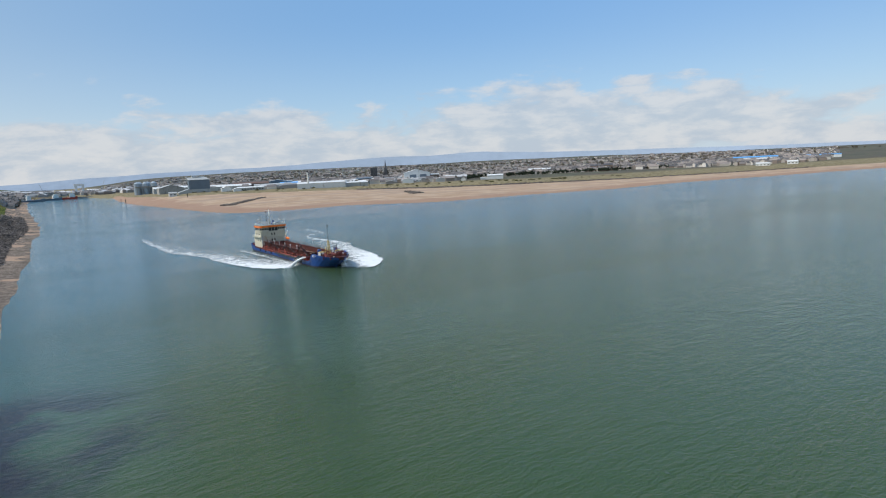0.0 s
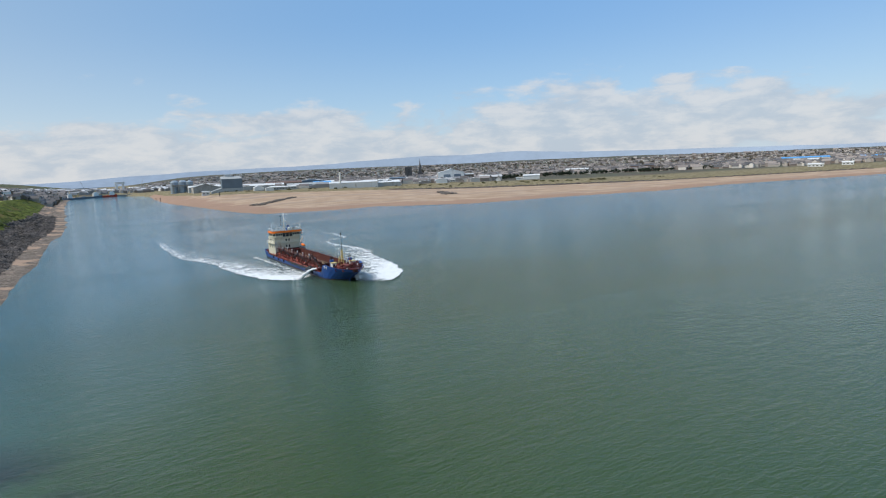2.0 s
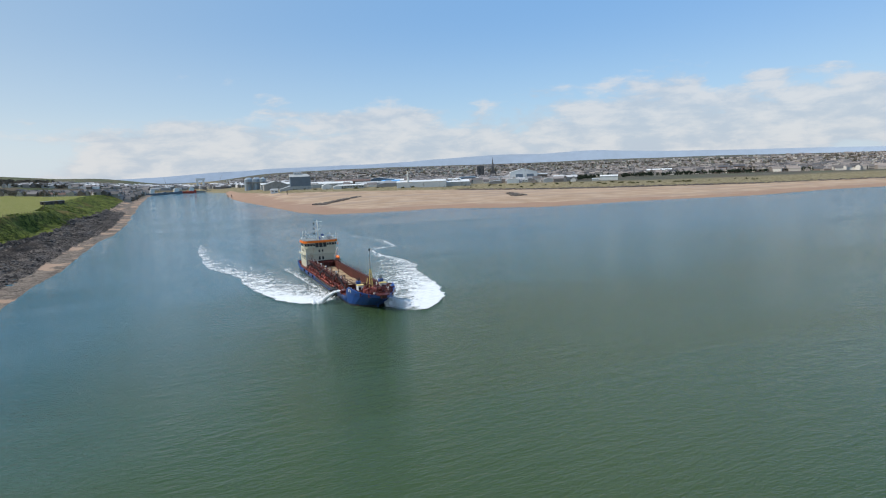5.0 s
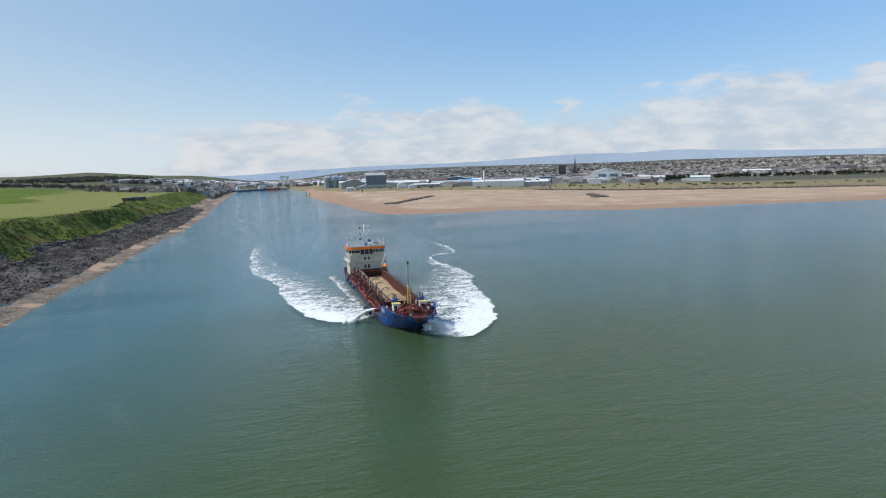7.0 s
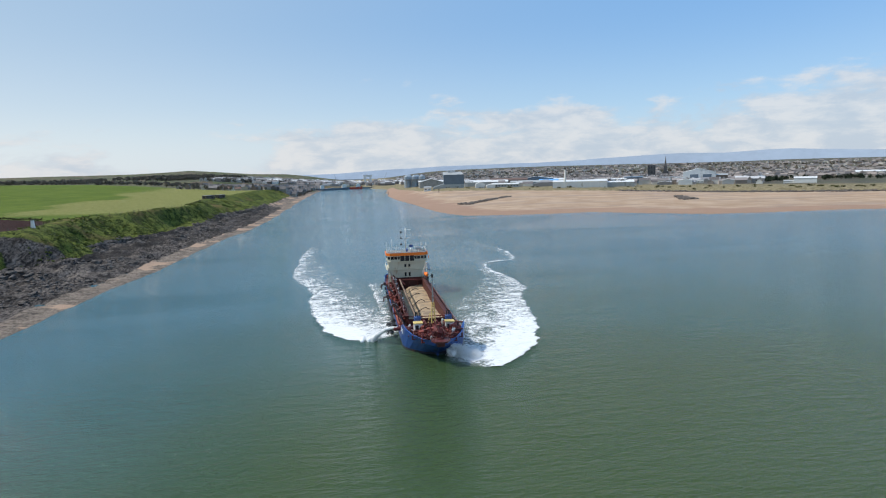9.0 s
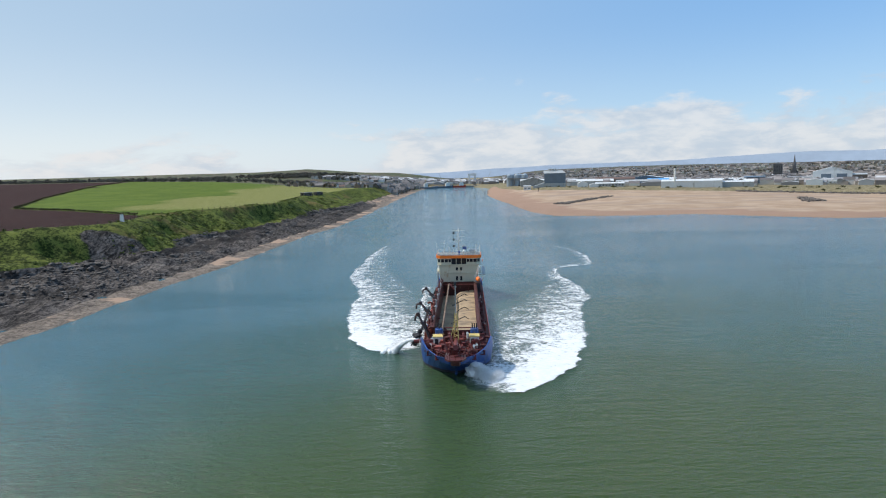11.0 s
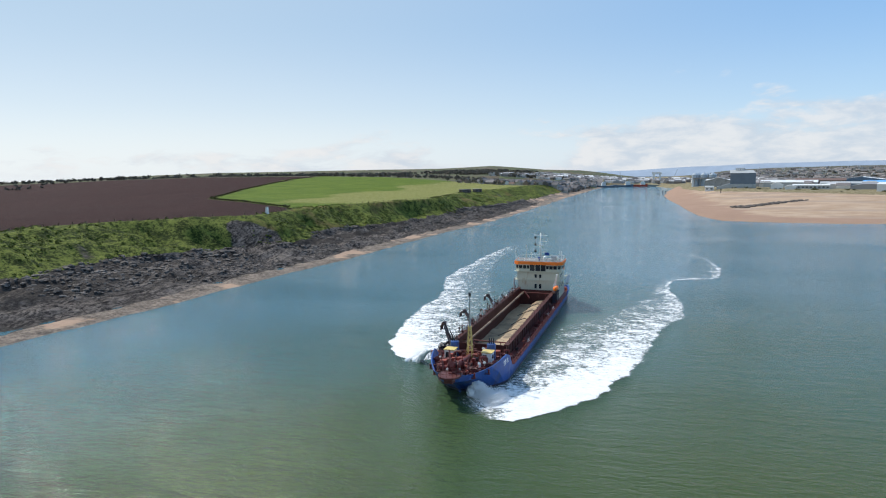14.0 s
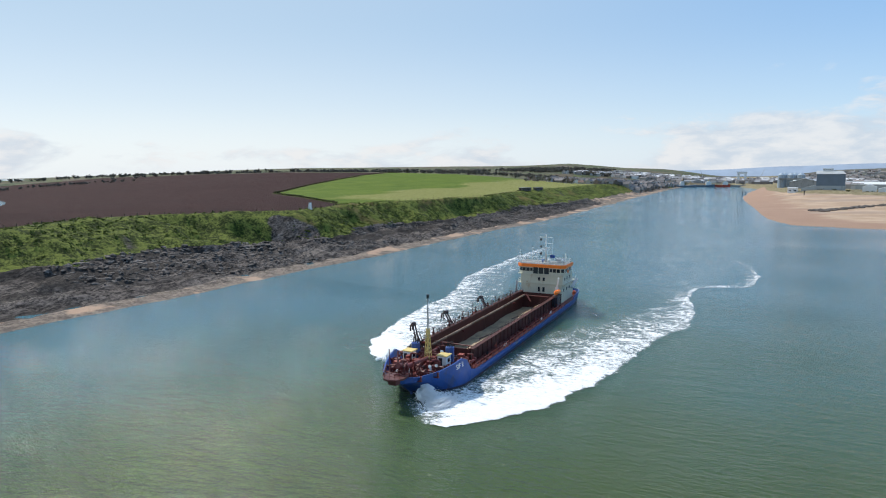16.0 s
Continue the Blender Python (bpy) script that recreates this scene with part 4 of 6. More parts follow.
# smaller gear: pipe bends, valve wheels, hose reels, ventilators, stanchions
def gear(x, y, z, k, mat):
    bm = bmesh.new()
    h = R.uniform(0.7, 2.3)
    if k == 0:
        a = R.uniform(0, 6.28)
        dx, dy = math.cos(a), math.sin(a)
        path_tube(bm, [(x, y, z), (x, y, z + h), (x + 0.5 * dx, y + 0.5 * dy, z + h + 0.35), (x + 1.4 * dx, y + 1.4 * dy, z + h + 0.35)], R.uniform(0.12, 0.24), 8)
        tube(bm, (x, y, z + h * 0.5), (x, y, z + h * 0.5 + 0.1), 0.36, 10)
        nm = "pipe_bend"
    elif k == 1:
        tube(bm, (x, y, z), (x, y, z + h * 0.8), 0.11, 6)
        bmesh.ops.create_cone(bm, cap_ends=False, segments=12, radius1=0.38, radius2=0.38, depth=0.08, matrix=Matrix.Translation((x, y, z + h * 0.8)))
        for a in (0, 2.1, 4.2):
            tube(bm, (x, y, z + h * 0.8), (x + 0.37 * math.cos(a), y + 0.37 * math.sin(a), z + h * 0.8), 0.035, 4)
        ball(bm, (x, y, z + 0.35), 0.32, 2)
        nm = "valve_wheel"
    elif k == 2:
        for o in (-0.4, 0.4):
            tube(bm, (x + o, y, z + 0.65), (x + o * 1.15, y, z + 0.65), 0.6, 14)
            tube(bm, (x + o, y - 0.4, z), (x + o, y, z + 0.65), 0.06, 5)
            tube(bm, (x + o, y + 0.4, z), (x + o, y, z + 0.65), 0.06, 5)
        tube(bm, (x - 0.4, y, z + 0.65), (x + 0.4, y, z + 0.65), 0.38, 12)
        nm = "hose_reel"
    elif k == 3:
        tube(bm, (x, y, z), (x, y, z + h * 0.6), 0.17, 8)
        tube(bm, (x, y, z + h * 0.6), (x, y, z + h * 0.6 + 0.28), 0.36, 10, 0.2)
        nm = "ventilator"
    elif k == 4:
        tube(bm, (x, y, z), (x + R.uniform(-0.3, 0.3), y + R.uniform(-0.3, 0.3), z + h * 1.5), 0.07, 6, 0.05)
        box(bm, (x, y, z + h), (0.32, 0.22, 0.28))
        nm = "lamp_stanchion"
    else:
        box(bm, (x, y, z + 0.35), (R.uniform(0.6, 1.3), R.uniform(0.5, 1.0), 0.7), rz=R.uniform(-20, 20))
        bmesh.ops.bevel(bm, geom=bm.edges[:], offset=0.06, segments=1, affect="EDGES")
        path_tube(bm, [(x - 0.2, y, z + 0.7), (x - 0.2, y, z + 1.0), (x + 0.5, y, z + 1.0), (x + 0.5, y, z)], 0.07, 6)
        nm = "pump_box"
    sp(nm, bm, mat)


TONES = (M_RED, M_RED, M_MAROON, M_MAROON, M_PINK, M_GANTRY)
for k in range(95):
    y = R.uniform(-50.2, -30.6)
    lim = float(np.interp(y, [-51, -49, -47, -42, -38], [0.6, 2.4, 3.4, 5.0, 5.9]))
    x = R.uniform(-lim, lim)
    if 2.3 < abs(x) < 4.8 and -40.4 < y < -35.6:
        continue
    gear(x, y, 3.75 if y < -36.3 else 2.2, k % 6, TONES[R.randrange(6)])
for k in range(48):
    y = -29 + 56 * k / 48 + R.uniform(-0.4, 0.4)
    gear(R.uniform(-6.9, -5.4), y, 1.9, (0, 3, 1, 5, 4, 0, 2)[k % 7], TONES[R.randrange(6)])
for k in range(22):
    gear(R.uniform(-5.5, -4.9), -28 + 2.45 * k, 5.45, (4, 1, 3)[k % 3], (M_GANTRY, M_MAROON, M_STEEL)[k % 3])
for k in range(20):
    gear(R.uniform(5.3, 6.4), -29 + 2.9 * k + R.uniform(-0.6, 0.6), 1.9, (3, 5, 1, 4)[k % 4], TONES[R.randrange(6)])
# pipe runs from the pump room to the bow, with flanges
for x, z, r, y0, y1 in ((-1.5, 4.5, 0.3, -31, -46), (1.4, 4.4, 0.26, -31, -45), (-4.4, 4.25, 0.18, -40.6, -45), (4.4, 4.25, 0.18, -40.6, -44.5), (-2.4, 4.2, 0.14, -40, -48), (2.3, 4.2, 0.14, -40, -48)):
    bm = bmesh.new()
    tube(bm, (x, y0, z), (x * 0.8, y1, z), r, 10)
    for t in np.arange(0.05, 1, 0.16):
        c = Vector((x, y0, z)).lerp(Vector((x * 0.8, y1, z)), t)
        tube(bm, c, c + Vector((0, 0.1, 0)), r * 1.6, 10)
        box(bm, (c.x, c.y + 0.3, z - r - 0.2), (0.2, 0.2, 0.9))
    sp("flanged_pipe", bm, M_RED if r > 0.2 else M_MAROON)
# two-bar rail round the bow platform
railing("railing", [(-3.2, -48.2, 4.6), (-1.9, -51.2, 4.8), (-1.0, -53.0, 4.85), (1.0, -53.0, 4.85), (1.9, -51.2, 4.8), (3.2, -48.2, 4.6)], 1.0, 1.2, M_MAROON)
# two cream control cabins with blue exhaust housings behind them
for x in (-3.5, 3.5):
    cab = bmesh.new()
    box(cab, (x, -38.9, 4.8), (1.8, 2.0, 2.1))
    bmesh.ops.bevel(cab, geom=cab.edges[:], offset=0.08, segments=1, affect="EDGES")
    c = sp("control_cabin", cab, M_WHITE, "cream deck cabin with overhanging roof")
    bm = bmesh.new()
    box(bm, (x, -38.9, 5.92), (2.1, 2.3, 0.14))
    sp("cabin_roof", bm, M_YELLOW, "pale yellow roof", c)
    bm = bmesh.new()
    box(bm, (x - 0.3, -39.92, 4.7), (0.7, 0.05, 1.6))
    sp("door", bm, M_BLACK, "", c)
    bm = bmesh.new()
    box(bm, (x + 0.92, -38.9, 5.1), (0.05, 0.9, 0.7))
    sp("window", bm, M_GLASS, "", c)
    bm = bmesh.new()
    tube(bm, (x + 0.1, -36.7, 3.75), (x + 0.1, -36.7, 6.7), 0.80, 16)
    tube(bm, (x + 0.1, -36.7, 6.7), (x + 0.1, -36.7, 6.8), 0.80, 16, 0.72)
    tube(bm, (x + 0.1, -36.7, 5.2), (x + 0.1, -36.7, 5.32), 0.85, 16)
    e = sp("exhaust_housing", bm, M_BLUE, "blue exhaust housing")
    for o in (-0.4, 0.0, 0.4):
        bm = bmesh.new()
        tube(bm, (x + 0.1 + o, -36.7, 6.7), (x + 0.1 + o, -36.6, 7.8), 0.12, 8)
        sp("exhaust_pipe", bm, M_BLACK, "", e)
# foremast on a yellow lattice foot
fm = bmesh.new()
for o in ((-0.5, -0.5), (0.5, -0.5), (0.5, 0.5), (-0.5, 0.5)):
    tube(fm, (o[0], -38.3 + o[1], 3.75), (o[0] * 0.4, -38.3 + o[1] * 0.4, 10.2), 0.1, 6)
for z in np.arange(4.6, 10, 0.9):
    k = 0.5 - 0.3 * (z - 3.75) / 6.4
    for a, b in (((-k, -k), (k, -k)), ((k, -k), (k, k)), ((k, k), (-k, k)), ((-k, k), (-k, -k))):
        tube(fm, (a[0], -38.3 + a[1], z), (b[0], -38.3 + b[1], z + 0.45), 0.06, 5)
mast = sp("foremast", fm, M_YELLOW, "slim foremast on a yellow lattice foot")
bm = bmesh.new()
tube(bm, (0, -38.3, 10), (0, -38.3, 16), 0.16, 8, 0.09)
for z in (11.5, 13.6, 15.4):
    box(bm, (0, -38.3, z), (0.7, 0.12, 0.08))
sp("mast_pole", bm, M_STEEL, "", mast)
bm = bmesh.new()
tube(bm, (0, -38.3, 15.7), (0, -38.3, 16.4), 0.24, 8)
sp("mast_lamp", bm, M_BLACK, "", mast)
bm = bmesh.new()
for o in (-0.35, 0.35):
    tube(bm, (-1.4, -37.2 + o, 3.75), (-0.5, -36.6 + o, 7.4), 0.06, 5)
for k in range(12):
    t = k / 12
    tube(bm, (-1.4 + 0.9 * t, -37.55 + 0.6 * t, 3.75 + 3.65 * t), (-1.4 + 0.9 * t, -36.85 + 0.6 * t, 3.75 + 3.65 * t), 0.04, 4)
sp("ladder", bm, M_YELLOW, "yellow steel ladder")
# superstructure aft
bm = bmesh.new()
prism(bm, [(-5.8, 30.0), (5.8, 30.0), (5.8, 42.0), (-5.8, 42.0)], 2.2, 7.3)
house = sp("deckhouse", bm, M_CREAM, "cream deckhouse streaked with rust")
bm = bmesh.new()
prism(bm, [(-6.0, 30.0), (6.0, 30.0), (6.0, 40.0), (-6.0, 40.0)], 7.3, 10.0)
upper = sp("upper_house", bm, M_CREAM)
bm = bmesh.new()
box(bm, (0, 35.6, 7.3), (13.6, 11.6, 0.16))
sp("deck_edge", bm, M_CREAM, "", house)
bm = bmesh.new()
prism(bm, [(-6.5, 30.4), (-5.4, 29.5), (5.4, 29.5), (6.5, 30.4), (6.5, 37.0), (-6.5, 37.0)], 10.0, 12.0)
bridge = sp("wheelhouse", bm, M_CREAM, "cream wheelhouse with a row of dark windows")
bm = bmesh.new()
prism(bm, [(-6.85, 30.2), (-5.6, 29.1), (5.6, 29.1), (6.85, 30.2), (6.85, 37.4), (-6.85, 37.4)], 11.95, 12.8)
sp("orange_fascia", bm, M_ORANGE, "bright orange band round the wheelhouse roof", bridge)
bm = bmesh.new()
prism(bm, [(-6.65, 30.4), (-5.5, 29.3), (5.5, 29.3), (6.65, 30.4), (6.65, 37.2), (-6.65, 37.2)], 12.8, 12.86)
sp("roof", bm, M_GREYDECK, "", bridge)
for x, wd, zc, hh in ((-1.55, 1.35, 11.0, 1.75), (0, 1.35, 11.0, 1.75), (1.55, 1.35, 11.0, 1.75), (-4.9, 0.95, 11.2, 0.95), (-3.75, 0.95, 11.2, 0.95), (-2.75, 0.7, 11.2, 0.95), (2.75, 0.7, 11.2, 0.95), (3.75, 0.95, 11.2, 0.95), (4.9, 0.95, 11.2, 0.95)):
    bm = bmesh.new()
    box(bm, (x, 29.48, zc), (wd, 0.08, hh))
    sp("window", bm, M_GLASS, "", bridge)
for s in (-1, 1):
    bm = bmesh.new()
    box(bm, (s * 5.95, 29.93, 11.2), (0.9, 0.08, 0.95), rz=s * 39.3)
    sp("window", bm, M_GLASS, "", bridge)
    for q in (31.4, 33.0, 34.6, 36.0):
        bm = bmesh.new()
        box(bm, (s * 6.51, q, 11.2), (0.08, 1.2, 0.95))
        sp("window", bm, M_GLASS, "", bridge)
    for q in (32, 34.5, 37):
        bm = bmesh.new()
        box(bm, (s * 6.01, q, 8.7), (0.08, 0.7, 0.8))
        sp("window", bm, M_GLASS, "", upper)
    for q in (32, 35, 38):
        bm = bmesh.new()
        box(bm, (s * 5.81, q, 5.6), (0.08, 0.7, 0.8))
        sp("window", bm, M_GLASS, "", house)
for x in (-0.65, 0.65):
    bm = bmesh.new()
    box(bm, (x, 29.98, 8.6), (0.62, 0.1, 0.95))
    sp("window", bm, M_GLASS, "", upper)
    bm = bmesh.new()
    box(bm, (x, 29.98, 5.7), (0.62, 0.1, 1.3))
    sp("window", bm, M_GLASS, "", house)
bm = bmesh.new()
box(bm, (0, 29.9, 7.35), (13.0, 0.5, 0.12))
box(bm, (0, 29.7, 9.95), (13.4, 0.7, 0.14))
sp("deck_edge", bm, M_CREAM, "", upper)
railing("railing", [(-6.4, 30.4, 12.86), (-5.3, 29.5, 12.86), (5.3, 29.5, 12.86), (6.4, 30.4, 12.86), (6.4, 37, 12.86), (-6.4, 37, 12.86), (-6.4, 30.4, 12.86)], 0.95, 1.6, M_WHITE)
railing("railing", [(-6.7, 41, 7.4), (-6.7, 30, 7.4)], 0.95, 1.6, M_WHITE)
railing("railing", [(6.7, 41, 7.4), (6.7, 30, 7.4)], 0.95, 1.6, M_WHITE)
# funnel aft
bm = bmesh.new()
box(bm, (0, 40.2, 9.2), (4.2, 3.0, 4.2), taper=0.85)
fun = sp("funnel", bm, M_CREAM)
for x in (-0.8, 0, 0.8):
    bm = bmesh.new()
    tube(bm, (x, 40.2, 11.2), (x, 40.6, 12.2), 0.25, 8)
    sp("exhaust_pipe", bm, M_BLACK, "", fun)
# main mast with yards, day shapes, radar
bm = bmesh.new()
tube(bm, (0, MAST_Y, 12.8), (0, MAST_Y, 20.6), 0.26, 10, 0.12)
tube(bm, (0.0, MAST_Y + 1.2, 12.8), (0, MAST_Y, 16.6), 0.09, 6)
main = sp("main_mast", bm, M_WHITE, "white mast with yards, aerials and black day shapes", smooth=True)
for z, a, b in ((19.9, -1.9, 1.9), (18.1, -0.2, 1.9), (16.9, -0.9, 0.9), (15.0, -0.2, 1.6)):
    bm = bmesh.new()
    tube(bm, (a, MAST_Y, z), (b, MAST_Y, z), 0.06, 6)
    sp("yard", bm, M_WHITE, "", main)
for z in (19.2, 17.2, 15.2):
    bm = bmesh.new()
    if z == 17.2:
        tube(bm, (-1.5, MAST_Y, z), (-1.5, MAST_Y, z + 0.45), 0.36, 8, 0.02)
        tube(bm, (-1.5, MAST_Y, z - 0.45), (-1.5, MAST_Y, z), 0.02, 8, 0.36)
    else:
        ball(bm, (-1.5, MAST_Y, z), 0.38, 2)
    sp("day_shape", bm, M_BLACK, "black signal shape", main)
bm = bmesh.new()
tube(bm, (-1.5, MAST_Y, 13), (-1.5, MAST_Y, 19.9), 0.02, 4)
tube(bm, (1.8, MAST_Y, 13), (1.8, MAST_Y, 19.9), 0.02, 4)
sp("halyard", bm, M_STEEL, "", main)
bm = bmesh.new()
box(bm, (0, MAST_Y - 0.5, 17.0), (2.0, 0.25, 0.3))
tube(bm, (0, MAST_Y - 0.4, 16.4), (0, MAST_Y - 0.4, 16.9), 0.25, 8)
sp("radar", bm, M_WHITE, "", main)
bm = bmesh.new()
vs = [bm.verts.new(c) for c in ((1.2, MAST_Y, 15.0), (2.4, MAST_Y + 0.5, 14.8), (2.4, MAST_Y + 0.5, 14.0), (1.2, MAST_Y, 14.1))]
bm.faces.new(vs)
bmesh.ops.solidify(bm, geom=bm.faces[:], thickness=0.03)
sp("flag", bm, M_BLUE, "small dark blue flag", main)
for x, y, h in ((-6.6, 31, 3.3), (6.4, 31, 2.6), (5.2, 35.6, 2.2), (-4.5, 36, 3.6), (-3.0, 35.5, 1.6)):
    bm = bmesh.new()
    tube(bm, (x, y, 12.86), (x, y, 12.86 + h), 0.05, 5)
    tube(bm, (x - 0.3, y, 12.86 + h * 0.8), (x + 0.3, y, 12.86 + h * 0.8), 0.04, 4)
    tube(bm, (x, y, 12.86 + h), (x, y, 13.1 + h), 0.12, 6)
    sp("aerial", bm, M_WHITE)
for x, y, r, mt in ((1.6, 31.8, 0.5, M_WHITE), (0.1, 31.0, 0.42, M_BLUE), (5.2, 32.2, 0.42, M_WHITE)):
    bm = bmesh.new()
    tube(bm, (x, y, 12.86), (x, y, 13.4), 0.2, 8)
    ball(bm, (x, y, 13.7), r, 2)
    sp("dome", bm, mt, "", smooth=True)
bm = bmesh.new()
box(bm, (4.4, 33.2, 13.5), (2.0, 1.0, 0.8))
tube(bm, (3.2, 33.2, 13.9), (5.6, 33.2, 13.9), 0.3, 8)
sp("searchlight_rack", bm, M_STEEL)
# rescue boat under its davit, port side
rb = bmesh.new()
for s in loft(rb, [[(x * math.cos(a) + 5.7, 25.6 + 1.9 * t, 6.1 + 0.55 * math.sin(a)) for a in np.linspace(0, 2 * math.pi, 9)] for t, x in ((-1.0, 0.05), (-0.8, 0.45), (-0.3, 0.7), (0.4, 0.7), (0.9, 0.6), (1.0, 0.05))]):
    pass
sp("rescue_boat", rb, M_ORANGE, "orange rescue boat on a white davit", smooth=True)
bm = bmesh.new()
path_tube(bm, [(5.0, 27.9, 2.0), (5.0, 27.9, 6.4), (5.9, 26.2, 9.9)], 0.24, 8)
box(bm, (5.0, 27.9, 6.5), (0.7, 0.8, 0.9))
tube(bm, (5.9, 26.2, 9.8), (5.8, 25.6, 6.6), 0.03, 4)
sp("davit", bm, M_WHITE)
bm = bmesh.new()
box(bm, (5.6, 26.0, 5.2), (1.6, 4.2, 0.14))
for q in (24.2, 27.6):
    for x in (5.0, 6.2):
        tube(bm, (x, q, 1.9), (x, q, 5.2), 0.1, 6)
box(bm, (5.6, 26.0, 3.4), (0.9, 3.0, 2.8))
sp("boat_platform", bm, M_DARKHULL)
# stores crane and gangway, starboard and port quarters
bm = bmesh.new()
tube(bm, (-6.3, 27.4, 1.9), (-6.3, 27.4, 8.3), 0.28, 10, 0.2)
tube(bm, (-6.3, 27.4, 8.2), (-4.4, 28.6, 4.6), 0.09, 6)
sp("stores_crane", bm, M_STEEL, "blue-grey stores crane post")
bm = bmesh.new()
box(bm, (7.6, 36.5, 7.0), (0.8, 5.5, 0.25), rx=18)
for q in (34.5, 38):
    tube(bm, (6.2, q, 6.0 + (q - 34.5) * 0.3), (7.6, q, 6.3 + (q - 34.5) * 0.3), 0.1, 6)
sp("gangway", bm, M_STEEL)
for q in (34, 40):
    bm = bmesh.new()
    bmesh.ops.create_cone(bm, cap_ends=False, segments=14, radius1=0.42, radius2=0.42, depth=0.16, matrix=Matrix.Translation((7.15, q - 3, 11 if q == 34 else 4)) @ Matrix.Rotation(radians(90), 4, "Y"))
    sp("lifebuoy", bm, M_ORANGE)
for x, y in ((5.5, 44.5), (-5.5, 44.5), (2, 46.4), (-2, 46.4)):
    bm = bmesh.new()
    box(bm, (x, y, 2.6), (1.3, 0.9, 0.8))
    tube(bm, (x - 0.5, y, 3.0), (x + 0.5, y, 3.0), 0.35, 10)
    sp("mooring_winch", bm, M_PINK)
# fenders along the starboard side
for q in (12, 20, 28):
    bm = bmesh.new()
    tube(bm, (-7.45, q, 1.2), (-7.45, q, 2.1), 0.3, 10)
    sp("fender", bm, M_BLACK)
# name on both bows
for s in (-1, 1):
    cu = bpy.data.curves.new("name_lettering", "FONT")
    cu.body, cu.size, cu.extrude, cu.align_x, cu.space_character = "SIF R", 1.25, 0.02, "CENTER", 1.1
    tmp = new("lettering_curve", cu)
    bpy.context.view_layer.update()
    me = bpy.data.meshes.new_from_object(tmp)
    bpy.data.objects.remove(tmp)
    me.materials.append(M_WHITE)
    ob = new("name_lettering", me)
    ob.parent = ship
    ob.matrix_local = Matrix.Translation((s * 7.16, -40.0 - MAST_Y, 4.3)) @ Matrix.Rotation(radians(90 * s - 2.5 * s), 4, "Z") @ Matrix.Rotation(radians(86), 4, "X")
    tagged(ob, "white painted ship's name on the bow")
# spray at the bow and the jet over the side


def spray(name, seeds, label):
    """White water: lumps that merge into a mass, with a haze of small drops round them."""
    bm = bmesh.new()
    for (x, y, z, r, k) in seeds:
        for v in ball(bm, (x, y, max(z, 0.0)), r * 0.72, 3, (1, 1, 0.85)):
            v.co += (v.co - Vector((x, y, z))) * (0.35 * noise.fractal(v.co * 1.6, 1.0, 2.0, 4) + 0.12 * noise.noise(v.co * 5.0))
        for _ in range(k):
            u = Vector((R.gauss(0, 1), R.gauss(0, 1), R.gauss(0, 1)))
            c = Vector((x, y, z)) + u * r * 0.75
            c.z = abs(c.z)
            q = r * R.uniform(0.02, 0.07)
            tube(bm, c, c + Vector((0, 0, q * 2)), q, 4, q * 0.3)
    return tagged(part(name, bm, SPRAY, None, label, True), category="spray", kind="stuff")


def plume(name, count, label):
    """A fan of fine drops thrown out from the bow to port, thick at its foot and ragged above."""
    rs = np.random.RandomState(41)
    oct_v = np.array([(1, 0, 0), (-1, 0, 0), (0, 1, 0), (0, -1, 0), (0, 0, 1), (0, 0, -1)], float)
    oct_f = np.array([(0, 2, 4), (2, 1, 4), (1, 3, 4), (3, 0, 4), (2, 0, 5), (1, 2, 5), (3, 1, 5), (0, 3, 5)])
    t = rs.rand(count) ** 0.75
    lobe = 0.75 + 0.25 * np.sin(t * 19 + 2 * np.sin(t * 7))
    top = 3.9 * (1 - 0.75 * t) * (0.35 + 0.65 * np.minimum(1, t * 5)) * lobe
    z = top * rs.rand(count) ** 1.5 * rs.uniform(0.8, 1.12, count)
    ang = rs.normal(0, 0.30, count)
    x = 0.6 + 6.4 * t * np.cos(ang - 0.15) + rs.normal(0, 0.25, count)
    y = -45.8 + 6.4 * t * np.sin(ang - 0.15) - 0.5 * z + rs.normal(0, 0.3, count)
    r = np.maximum(rs.uniform(0.03, 0.11, count) * (1.25 - 0.2 * z), 0.025)
    V = oct_v[None] * r[:, None, None] * rs.uniform(0.7, 1.5, (count, 1, 3)) + np.stack([x, y, np.maximum(z, 0.02)], -1)[:, None, :]
    F = oct_f[None] + (np.arange(count) * 6)[:, None, None]
    me = bpy.data.meshes.new(name)
    me.from_pydata(V.reshape(-1, 3).tolist(), [], F.reshape(-1, 3).tolist())
    me.polygons.foreach_set("use_smooth", [True] * len(me.polygons))
    me.materials.append(SPRAY)
    return tagged(new(name, me), label, "spray", kind="stuff")


seeds = []
for k in range(26):
    t = k / 25
    seeds.append((0.8 + 5.6 * t, -45.9 - 0.8 * t + R.uniform(-0.7, 0.7), 2.5 * (1 - t) ** 0.9 * R.uniform(0.15, 1), 1.15 - 0.25 * t, 0))
spray("bow_spray", seeds, "dense white heart of the bow's spray")
plume("bow_spray", 9000, "burst of white spray thrown up beside the bow")
seeds = []
for k in range(60):
    t = k / 59
    seeds.append((-8.7 - 6.0 * t, -35.0 + 5.6 * t, 3.9 + 0.9 * t - 4.7 * t * t, 0.40 + 0.75 * t * t, 14 + int(30 * t)))
for k in range(12):
    seeds.append((-15.5 + R.uniform(-1.6, 1.6), -28.5 + R.uniform(-1.5, 1.5), 0.1, 0.7, 30))
spray("overflow_jet", seeds, "jet of white water poured from the ship's side")

# ---- far shore, harbour and town ----


